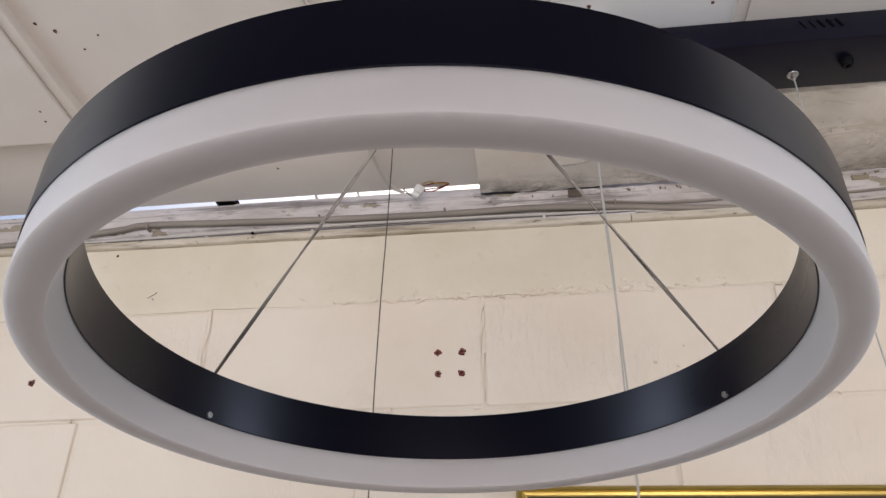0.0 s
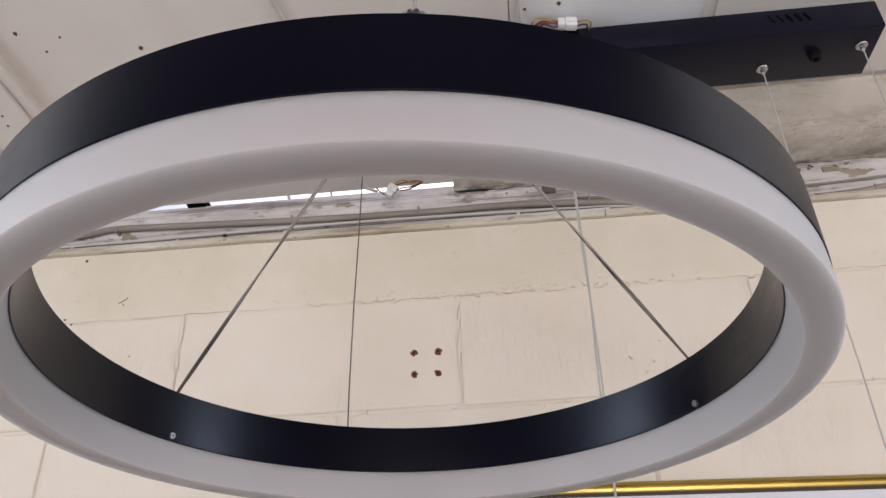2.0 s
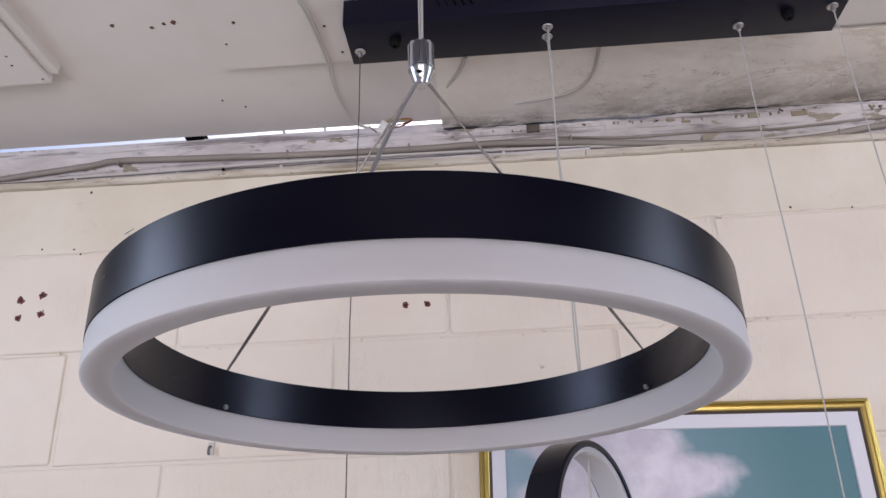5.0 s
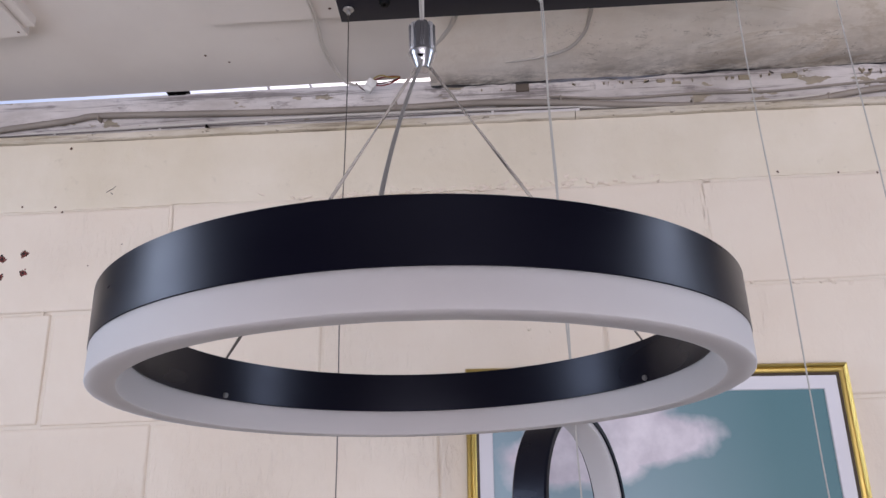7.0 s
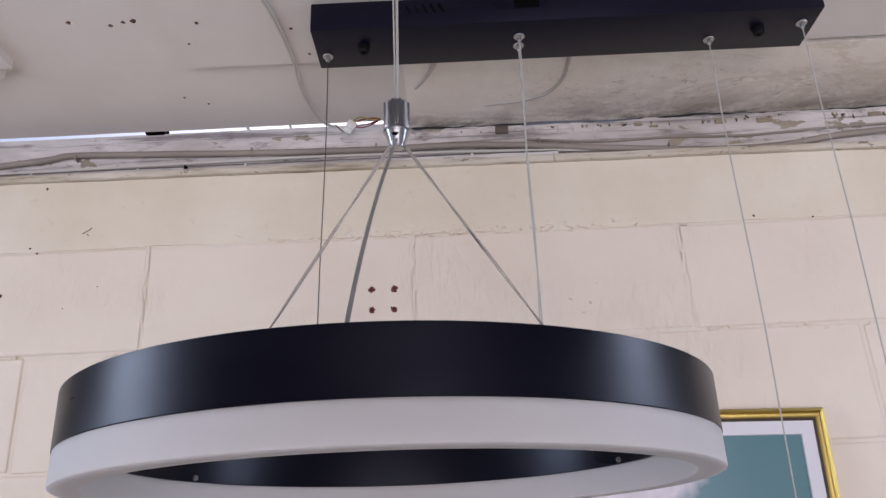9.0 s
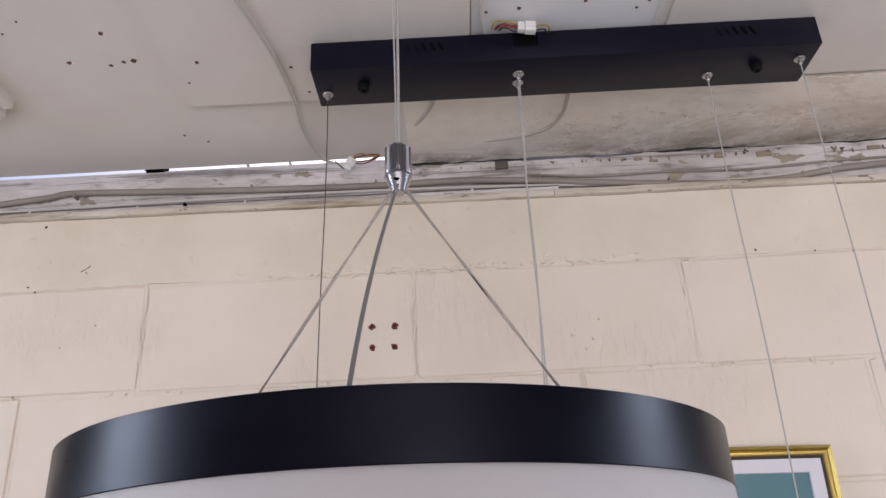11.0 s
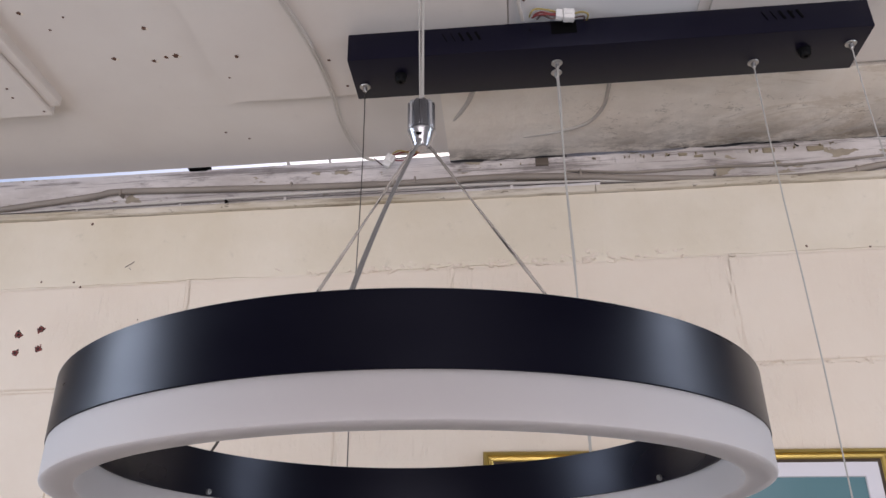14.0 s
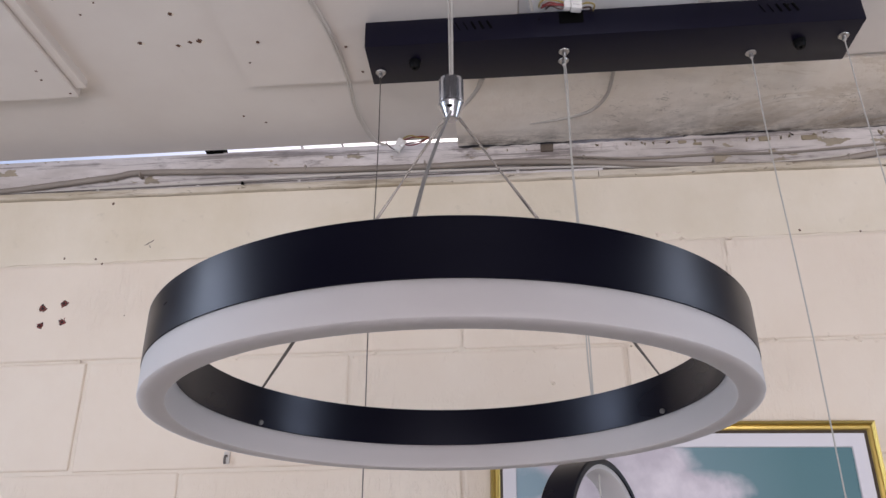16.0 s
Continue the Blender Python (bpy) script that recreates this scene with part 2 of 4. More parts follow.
M["acrylic"] = acrylic()
M["chrome"] = plain("chrome", (0.52, 0.52, 0.54), 0.27, 1.0, 0.05)
M["nickel"] = plain("nickel", (0.42, 0.41, 0.40), 0.3, 1.0, 0.2)
M["steel"] = plain("steel_wire", (0.175, 0.163, 0.148), 0.42, 1.0, 0.3, 300)
M["hang_cable"] = plain("milky_cable", (0.44, 0.42, 0.385), 0.4, 0.0, 0.15, 60)
M["clear_cable"] = plain("grey_clear_cable", (0.19, 0.182, 0.172), 0.38, 0.0, 0.15, 60)
M["white_plastic"] = plain("white_nylon", (0.74, 0.72, 0.69), 0.4)
M["red_wire"] = plain("red_wire", (0.19, 0.02, 0.02), 0.45)
M["yellow_wire"] = plain("yellow_wire", (0.33, 0.25, 0.06), 0.45)
M["brown_wire"] = plain("brown_wire", (0.06, 0.025, 0.018), 0.45)
M["gold"] = plain("gold_leaf", (0.52, 0.38, 0.115), 0.36, 1.0, 0.25, 25)
M["frame_dark"] = plain("dark_rabbet", (0.05, 0.03, 0.012), 0.5)
M["mat"] = plain("white_mat_board", (0.68, 0.655, 0.68), 0.8, 0.0, 0.04, 20)
M["rust"] = plain("rust_brown", (0.13, 0.055, 0.03), 0.85, 0.0, 0.6, 400)
M["plug_red"] = plain("red_wall_plug", (0.24, 0.035, 0.03), 0.6, 0.0, 0.5, 300)
M["hole"] = plain("hole_dark", (0.02, 0.014, 0.012), 0.9, 0.0, 0.5, 300)
M["wood"] = plain("brown_wood", (0.13, 0.10, 0.075), 0.8, 0.0, 0.4, 60)
M["bare_plaster"] = plain("bare_plaster", (0.33, 0.27, 0.18), 0.85, 0.0, 0.4, 90)
M["tape"] = plain("dark_grey_matt", (0.16, 0.14, 0.13), 0.8, 0.0, 0.4, 60)


def sky_print():
    """A printed photograph of pale clouds in a teal sky."""
    m, nt, b = principled("sky_print", 0.35)
    tc = nt.nodes.new("ShaderNodeTexCoord")
    sep = nt.nodes.new("ShaderNodeSeparateXYZ")
    wob = nt.nodes.new("ShaderNodeTexNoise")
    wob.inputs["Scale"].default_value, wob.inputs["Detail"].default_value = 9, 7
    nt.links.new(tc.outputs["Object"], wob.inputs[0])
    nt.links.new(tc.outputs["Object"], sep.inputs[0])

    def puff(cx, cz, rx, rz):
        dx = math_node(nt, "DIVIDE", math_node(nt, "SUBTRACT", sep.outputs[0], cx), rx)
        dz = math_node(nt, "DIVIDE", math_node(nt, "SUBTRACT", sep.outputs[2], cz), rz)
        r = math_node(nt, "SQRT", math_node(nt, "ADD", math_node(nt, "MULTIPLY", dx, dx), math_node(nt, "MULTIPLY", dz, dz)))
        r = math_node(nt, "ADD", r, math_node(nt, "MULTIPLY", math_node(nt, "SUBTRACT", wob.outputs[0], 0.5), 1.5))
        return ramp(nt, r, [(0.72, (1, 1, 1)), (1.0, (0, 0, 0))])

    cloud = puff(0.195, -0.060, 0.150, 0.078)
    for spec in ((0.295, -0.120, 0.13, 0.045), (0.17, -0.15, 0.12, 0.06), (0.10, -0.42, 0.16, 0.09), (0.42, -0.55, 0.2, 0.12), (0.2, -0.66, 0.24, 0.1)):
        cloud = math_node(nt, "MAXIMUM", cloud, puff(*spec))
    g = nt.nodes.new("ShaderNodeMapRange")
    g.inputs[1].default_value, g.inputs[2].default_value = 0.02, 0.5
    nt.links.new(sep.outputs[0], g.inputs[0])
    teal = mixc(nt, g.outputs[0], (0.26, 0.36, 0.41), (0.085, 0.185, 0.205))
    white = mixc(nt, ramp(nt, nz(nt, 14, 6, 0.6), [(0.4, (0, 0, 0)), (0.7, (1, 1, 1))]), (0.50, 0.455, 0.50), (0.72, 0.665, 0.70))
    nt.links.new(mixc(nt, cloud, teal, white), b.inputs["Base Color"])
    return m


M["print"] = sky_print()


# ---- mesh helpers ----
def mesh_object(name, bm, material, smooth=True):
    me = bpy.data.meshes.new(name)
    bm.normal_update()
    bm.to_mesh(me)
    bm.free()
    if smooth:
        me.polygons.foreach_set("use_smooth", [True] * len(me.polygons))
        me.set_sharp_from_angle(angle=radians(38))
    me.materials.append(material)
    return new(name, me)


def part(name, bm, material, parent, label=""):
    ob = mesh_object(name, bm, material)
    ob.parent = parent
    return tagged(ob, label)


def thing(name, at, label, category, group="", kind="", turn=(0, 0, 0)):
    ob = new(name)
    ob.empty_display_size = 0.02
    ob.matrix_world = pose(*at, *turn)
    return tagged(ob, label, category, group, kind)


def box(lo, hi, bevel=0.0, seg=2, bm=None):
    bm = bm or bmesh.new()
    r = bmesh.ops.create_cube(bm, size=1)
    size, mid = Vector(hi) - Vector(lo), (Vector(hi) + Vector(lo)) / 2
    for v in r["verts"]:
        v.co = Vector((v.co.x * size.x, v.co.y * size.y, v.co.z * size.z)) + mid
    if bevel:
        edges = list({e for v in r["verts"] for e in v.link_edges})
        bmesh.ops.bevel(bm, geom=edges, offset=bevel, segments=seg, affect="EDGES", profile=0.5)
    return bm


def lathe(profile, n=48, bm=None, at=(0, 0, 0), closed=False):
    """Turns a profile of (radius, height) round the z axis."""
    bm = bm or bmesh.new()
    rings = []
    for r, z in profile:
        if r < 1e-6:
            rings.append([bm.verts.new((at[0], at[1], at[2] + z))])
        else:
            rings.append([bm.verts.new((at[0] + r * math.cos(2 * math.pi * k / n), at[1] + r * math.sin(2 * math.pi * k / n), at[2] + z)) for k in range(n)])
    pairs = list(zip(rings, rings[1:])) + ([(rings[-1], rings[0])] if closed else [])
    for a, b in pairs:
        for k in range(n):
            j = (k + 1) % n
            f = [a[k % len(a)], a[j % len(a)], b[j % len(b)], b[k % len(b)]]
            f = list(dict.fromkeys(f))
            if len(f) > 2:
                bm.faces.new(f)
    return bm


def spline(points, steps=8):
    p = [Vector(q) for q in points]
    p = [2 * p[0] - p[1]] + p + [2 * p[-1] - p[-2]]
    out = []
    for a, b, c, d in zip(p, p[1:], p[2:], p[3:]):
        for k in range(steps):
            t = k / steps
            out.append(0.5 * (2 * b + (c - a) * t + (2 * a - 5 * b + 4 * c - d) * t * t + (3 * b - a - 3 * c + d) * t ** 3))
    return out + [p[-2]]


def tube(points, radius, sides=8, bm=None, flat=1.0):
    """A round rod along the points, closed at both ends."""
    bm = bm or bmesh.new()
    rings = []
    for i, p in enumerate(points):
        p = Vector(p)
        way = (Vector(points[min(i + 1, len(points) - 1)]) - Vector(points[max(i - 1, 0)])).normalized()
        side = way.cross(Vector((0.31, 0.22, 0.92)) if abs(way.z) < 0.8 else Vector((0, 1, 0))).normalized()
        up = side.cross(way)
        rings.append([bm.verts.new(p + radius * (math.cos(2 * math.pi * k / sides) * side + flat * math.sin(2 * math.pi * k / sides) * up)) for k in range(sides)])
    for a, b in zip(rings, rings[1:]):
        for k in range(sides):
            bm.faces.new((a[k], a[(k + 1) % sides], b[(k + 1) % sides], b[k]))
    bm.faces.new(rings[0][::-1])
    bm.faces.new(rings[-1])
    return bm


def twist(a, b, radius, strand, turns, bm=None, sag=(0, 0, 0)):
    """Two strands of wire wound round each other from a to b."""
    bm = bm or bmesh.new()
    a, b, sag = Vector(a), Vector(b), Vector(sag)
    way = (b - a).normalized()
    side = way.cross(Vector((0, 1, 0.3))).normalized()
    up = side.cross(way)
    n = max(24, int(turns * 8))
    for ph in (0.0, math.pi):
        pts = []
        for k in range(n + 1):
            t = k / n
            ang = ph + 2 * math.pi * turns * t
            pts.append(a.lerp(b, t) + 4 * t * (1 - t) * sag + radius * (math.cos(ang) * side + math.sin(ang) * up))
        tube(pts, strand, 5, bm)
    return bm


# ---- large structure ----
W = 1.2176          # face of the block wall
CEIL = 2.530        # underside of the ceiling sheet
LEDGE = 2.424       # top of the block wall's face

floor = tagged(mesh_object("floor", box((-2.5, -3.6, -0.1), (2.5, W + 0.2, 0.0)), M["floor"], False), "light grey tiled shop floor", "floor", kind="structure")
tagged(mesh_object("wall_south", box((-2.5, -3.6, 0.0), (2.5, -3.4, 2.7)), M["plain_wall"], False), "plain painted rear wall of the shop", "wall", kind="structure")


def side_wall(name, x0, x1, y0, y1):
    """A side wall with one opening, from y0 to y1."""
    bm = bmesh.new()
    for lo, hi in (((x0, -3.4, 0), (x1, y0, 2.7)), ((x0, y1, 0), (x1, W, 2.7)), ((x0, y0, 0), (x1, y1, 1.46)), ((x0, y0, 2.47), (x1, y1, 2.7))):
        box(lo, hi, bm=bm)
    return tagged(mesh_object(name, bm, M["plain_wall"], False), "plain painted side wall with a window opening", "wall", kind="structure")


side_wall("wall_west", -1.72, -1.6, -0.24, 0.32)
side_wall("wall_east", 1.6, 1.72, -0.04, 0.44)

# backing of the block wall, with a plain stretch of plaster over the top course
bm = box((-2.36, W + 0.006, 0.0), (2.36, W + 0.14, LEDGE - 0.002))
back = []
for j in range(66):
    z = 1.55 + 0.75 * j / 65
    back.append([])
    for i in range(241):
        x = -1.5 + 3.0 * i / 240
        fill = 0.0024 + 0.0022 * noise.noise((x * 3.1, z * 4, 3)) + 0.0012 * noise.noise((x * 17, z * 17, 4)) + 0.0006 * noise.noise((x * 60, z * 60, 5))
        back[-1].append(bm.verts.new((x, W + max(fill, -0.0004), z)))
for a, b in zip(back, back[1:]):
    for i in range(240):
        bm.faces.new((a[i], a[i + 1], b[i + 1], b[i]))
wall = tagged(mesh_object("wall_north", bm, M["joint"], True),
              "cream-painted concrete block wall with worn paint", "wall", kind="structure")
bm = bmesh.new()
nx = 120
rows_z = [2.2765, 2.285, 2.30, 2.33, 2.36, 2.39, LEDGE]
grid = []
for z in rows_z:
    row = []
    for i in range(nx + 1):
        x = -1.6 + 3.2 * i / nx
        d = 0.0022 * noise.noise((x * 4, z * 9, 1.3)) + (0.0014 * noise.noise((x * 40, z * 40, 7)) if z < 2.31 else 0.0)
        d += 0.0026 * max(0.0, min(1.0, 0.5 + 2.2 * noise.noise((x * 2.3, 4, 9)))) if z < 2.279 else 0.0
        zz = z + (0.003 * noise.noise((x * 30, 5, 2)) + 0.002 * noise.noise((x * 90, 5, 2)) if z < 2.28 else 0)
        row.append(bm.verts.new((x, W + d - 0.001, zz)))
    grid.append(row)
for a, b in zip(grid, grid[1:]):
    for i in range(nx):
        bm.faces.new((a[i], a[i + 1], b[i + 1], b[i]))
ext = bmesh.ops.extrude_face_region(bm, geom=bm.faces[:])
for v in ext["geom"]:
    if isinstance(v, bmesh.types.BMVert):
        v.co.y = W + 0.006
bmesh.ops.recalc_face_normals(bm, faces=bm.faces[:])
part("plaster_band", bm, M["band"], wall)

# set-back upper strip, with the daylight slot above it
bm = bmesh.new()
top = []
n = 420
for x in sorted([-2.36 + 4.72 * i / n for i in range(n + 1)] + [-0.0702, -0.0698, 0.1098, 0.1102]):
    wob = 0.0016 * noise.noise((x * 9, 3, 1)) + 0.001 * noise.noise((x * 33, 3, 1))
    zt = 2.5342 + wob if x < -0.07 else (2.5165 + 0.004 * noise.noise((x * 31, 2, 6)) if x < 0.11 else 2.5148 if x < 0.40 else 2.5185) + 0.0034 * noise.noise((x * 14, 8, 1)) + 0.0022 * noise.noise((x * 60, 8, 1))
    top.append([bm.verts.new(c) for c in ((x, 1.240 + wob, LEDGE - 0.01), (x, 1.240 - wob, 2.47), (x, 1.240 + wob, zt), (x, 1.262, zt), (x, 1.262, LEDGE - 0.01))])
for a, b in zip(top, top[1:]):
    for k in range(5):
        bm.faces.new((a[k], b[k], b[(k + 1) % 5], a[(k + 1) % 5]))
bm.faces.new(top[0]), bm.faces.new(top[-1][::-1])
bmesh.ops.recalc_face_normals(bm, faces=bm.faces[:])
tagged(mesh_object("trim", bm, M["peel"]), "old white plaster strip with peeling paint under the ceiling", "trim", kind="structure")

# Blockers added behind the crack so that no sky shows through it.
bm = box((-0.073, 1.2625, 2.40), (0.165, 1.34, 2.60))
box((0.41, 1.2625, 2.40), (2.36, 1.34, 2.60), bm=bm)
# Pale face added behind the crack to catch sky light for its glow.
tagged(mesh_object("trim", box((0.1655, 1.296, 2.40), (0.4095, 1.34, 2.574), 0.003), M["peel"]), "pale face added behind the ceiling crack to catch sky light", "trim", kind="structure")
tagged(mesh_object("trim", bm, M["tape"], False), "unseen blocker added behind the ceiling crack to keep it dark", "trim", kind="structure")

# ceiling: base sheet, lower board with a bare plate in it, corner board, damp plaster by the wall
bm = bmesh.new()
box((-2.36, -3.4, CEIL + 0.02), (2.36, 0.95, CEIL + 0.14), bm=bm)
box((-2.36, 0.15, CEIL), (2.36, 1.02, CEIL + 0.02), bm=bm)
ceiling = mesh_object("ceiling", bm, M["ceiling"], False)
mats = ceiling.data.materials
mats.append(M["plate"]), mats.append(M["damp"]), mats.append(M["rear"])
bm = bmesh.new()
bm.from_mesh(ceiling.data)


def add_box(lo, hi, bevel, slot):
    before = set(bm.faces)
    box(lo, hi, bevel, bm=bm)
    for f in bm.faces:
        if f not in before:
            f.material_index = slot


def add_sheet(x0, x1, y0, y1, z0, z1, slot, amp, nx, ny, edge=0.0):
    """A board with an uneven underside and a ragged far edge."""
    low = []
    for j in range(ny + 1):
        row = []
        for i in range(nx + 1):
            x, y = x0 + (x1 - x0) * i / nx, y0 + (y1 - y0) * j / ny
            if j == ny:
                y += edge * (noise.noise((x * 7, 1, 4)) + 0.6 * noise.noise((x * 31, 1, 4)))
            row.append(bm.verts.new((x, y, z0 + amp * (noise.noise((x * 5, y * 5, 9)) + 0.5 * noise.noise((x * 22, y * 22, 2))))))
        low.append(row)
    up = [[bm.verts.new((v.co.x, v.co.y, z1)) for v in row] for row in low]
    made = []
    for j in range(ny):
        for i in range(nx):
            made.append(bm.faces.new((low[j][i], low[j + 1][i], low[j + 1][i + 1], low[j][i + 1])))
            made.append(bm.faces.new((up[j][i], up[j][i + 1], up[j + 1][i + 1], up[j + 1][i])))
    ring = [(low[0][i], up[0][i]) for i in range(nx + 1)] + [(low[j][nx], up[j][nx]) for j in range(1, ny + 1)]
    ring += [(low[ny][i], up[ny][i]) for i in range(nx - 1, -1, -1)] + [(low[j][0], up[j][0]) for j in range(ny - 1, 0, -1)]
    for (a, b), (c, d) in zip(ring, ring[1:] + ring[:1]):
        made.append(bm.faces.new((a, c, d, b)))
    for f in made:
        f.material_index = slot


# Dark ceiling part, out of view, added to darken the ring's reflections.
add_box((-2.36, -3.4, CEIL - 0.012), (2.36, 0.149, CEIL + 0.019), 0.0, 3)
# strip between the boards and the slot
add_sheet(-2.36, -0.07, 1.0201, 1.2220, CEIL, CEIL + 0.007, 0, 0.0002, 90, 6, 0.0010)
add_sheet(-0.0705, 2.36, 1.018, 1.244, CEIL - 0.0065, CEIL + 0.030, 2, 0.0028, 260, 26, 0.006)
# board over the canopy, on both sides of the plate
add_sheet(-0.44, 0.05, 0.16, 0.999, 2.519, CEIL + 0.001, 0, 0.0006, 16, 24, 0.0015)
add_sheet(0.358, 2.2, 0.16, 0.997, 2.518, CEIL + 0.001, 0, 0.0006, 24, 24, 0.0015)
add_box((0.052, 0.16, 2.5245), (0.356, 0.985, CEIL + 0.001), 0.001, 1)
# Strip in ceiling paint drawn for the band of shade by the plate's edge.
add_box((0.340, 0.16, 2.5215), (0.3575, 0.984, 2.526), 0.0006, 0)
# corner board with its edge strip
add_box((-1.9, 0.16, 2.506), (-0.758, 0.985, CEIL + 0.001), 0.0015, 0)
add_box((-0.7565, 0.16, 2.5125), (-0.737, 0.968, CEIL + 0.001), 0.0012, 0)
bmesh.ops.recalc_face_normals(bm, faces=bm.faces[:])
bm.to_mesh(ceiling.data)
bm.free()
tagged(ceiling, "white-painted boarded ceiling with damp stains and screw holes", "ceiling", kind="structure")

# near-black block added for the slot's dark break; rough filler where it ends
tagged(mesh_object("gap_piece", box((-0.612, 1.228, 2.5325), (-0.574, 1.262, 2.552), 0.002), M["void"]), "near-black block added for a dark break in the daylight slot", "wedge")


tagged(mesh_object("gap_piece", box((0.100, 1.235, 2.497), (0.126, 1.2555, 2.5135), 0.0016), M["wood"]), "brown wooden packing piece in the ceiling crack", "wedge")
for x, wide in ((-0.405, 0.0012), (-0.318, 0.0010)):
    tagged(mesh_object("gap_piece", box((x, 1.232, 2.5335), (x + wide, 1.258, 2.546), 0.0003), M["peel"]), "thin splinter of wood in the daylight slot", "wedge")


# ---- the ring lamp ----
CX, CY, CZ = -0.0324, 0.3328, 1.7420
RO, RI = 0.1825, 0.1641
lamp = thing("ring_pendant_lamp", (CX, CY, CZ), "black metal ring pendant with unlit white acrylic diffuser on wires", "pendant lamp", turn=(-0.26, -0.12, 0))
e = 0.0003
part("ring_body", lathe([(RO - e, 0.0183), (RO, 0.0183 + e), (RO, 0.0475 - e), (RO - e, 0.0475), (RI + e, 0.0475), (RI, 0.0475 - e), (RI, 0.0186 + e), (RI + e, 0.0186)], 256, closed=True),
     M["black"], lamp, "satin black metal ring")
RC, ZC, RD = RO - 0.0003, 0.0010, 0.1672      # outer rim, underside and inner rim of the diffuser
part("diffuser", lathe([(RC - 0.0002, 0.0182), (RC, ZC + 0.0011), (RC - 0.0003, ZC + 0.0004), (RC - 0.0011, ZC), (RD + 0.0009, ZC), (RD + 0.0002, ZC + 0.0003), (RD - 0.0001, ZC + 0.0010), (RI + 0.0006, 0.0185)], 256, closed=True),
     M["acrylic"], lamp, "unlit white opal acrylic diffuser")
ANG = (151.6, 28.2, 268.0)
for a in ANG[:2] + (270.0,):
    c, s = math.cos(radians(a)), math.sin(radians(a))
    bm = lathe([(0.0, 0.0), (0.0008, 0.0), (0.0008, 0.0008), (0.0017, 0.0008), (0.0018, 0.0), (0.0019, -0.0008), (0.0, -0.0008)], 16)
    turn = Matrix.Translation((c * (RI - 0.0008), s * (RI - 0.0008), 0.0213)) @ Vector((-c, -s, 0)).to_track_quat("Z", "Y").to_matrix().to_4x4()
    bmesh.ops.transform(bm, matrix=turn, verts=bm.verts[:])
    part("screw", bm, M["nickel"], lamp, "small nickel screw")
GX, GY, GZ = 0.0026, 0.0195, 0.2365     # foot of the wire grip, from the ring's centre
for a, sag in zip(ANG, ((0, 0, 0), (0, 0, 0), (-0.0035, 0.0, -0.003))):
    c, s = math.cos(radians(a)), math.sin(radians(a))
    foot = (c * 0.1675, s * 0.1675, 0.045)
    start = (GX + c * 0.0055, GY + s * 0.0055, GZ + 0.004)
    if a == 268.0:
        pts = [Vector(start).lerp(Vector(foot), k / 14) + 4 * (k / 14) * (1 - k / 14) * Vector(sag) for k in range(15)]
        part("supply_cable", tube(pts, 0.00115, 10), M["clear_cable"], lamp, "grey translucent supply cable")
    else:
        part("suspension_wire", twist(start, foot, 0.00060, 0.00068, 1.25), M["steel"], lamp, "twisted steel suspension wire")


def grip_body():
    """A fluted chrome cylinder with a narrower collar on top."""
    bm = bmesh.new()
    n, prof = 96, [(0.0, 0.0400), (0.0042, 0.0400), (0.0048, 0.0390), (0.0050, 0.0368), (0.0090, 0.0366), (0.0098, 0.0360), (0.0098, 0.0150), (0.0091, 0.0146), (0.0, 0.0146)]
    rings = []
    for r, z in prof:
        ring = []
        for k in range(n):
            rr = r - (0.0013 if r > 0.0089 and k % 8 in (0, 1, 2) else 0.0)
            ring.append(bm.verts.new((GX + rr * math.cos(2 * math.pi * k / n), GY + rr * math.sin(2 * math.pi * k / n), GZ + z)))
        rings.append(ring)
    for a, b in zip(rings, rings[1:]):
        for k in range(n):
            bm.faces.new((a[k], b[k], b[(k + 1) % n], a[(k + 1) % n]))
    bmesh.ops.remove_doubles(bm, verts=bm.verts[:], dist=1e-6)
    return bm


grip = part("wire_grip", grip_body(), M["chrome"], lamp, "fluted chrome wire grip")
part("cone", lathe([(0.0, 0.0), (0.0044, 0.0), (0.0052, 0.0009), (0.0092, 0.0118), (0.0101, 0.0128), (0.0101, 0.0140), (0.0095, 0.0145), (0.0, 0.0145)], 40, at=(GX, GY, GZ)), M["chrome"], grip, "tapered chrome tip")
bm = lathe([(0.0, 0.0), (0.0021, 0.0), (0.0021, 0.0006), (0.0, 0.0006)], 14)
bmesh.ops.transform(bm, matrix=Matrix.Translation((GX - 0.0008, GY - 0.0077, GZ + 0.0078)) @ Matrix.Rotation(radians(68), 4, "X"), verts=bm.verts[:])
part("cable_hole", bm, M["void"], grip, "dark cable hole")
bm = tube([(GX - 0.0007, GY, GZ + 0.036), (GX - 0.0012, GY, 0.45), (GX - 0.0010, GY, 2.529 - CZ)], 0.0007, 8)
part("suspension_wire", bm, M["hang_cable"], lamp, "pale suspension wire")
bm = tube([(GX + 0.0009, GY, GZ + 0.036), (GX + 0.0020, GY + 0.001, 0.42), (GX + 0.0013, GY, 0.6), (GX + 0.0014, GY, 2.529 - CZ)], 0.0011, 8)
part("supply_cable", bm, M["hang_cable"], lamp, "milky translucent supply cable")


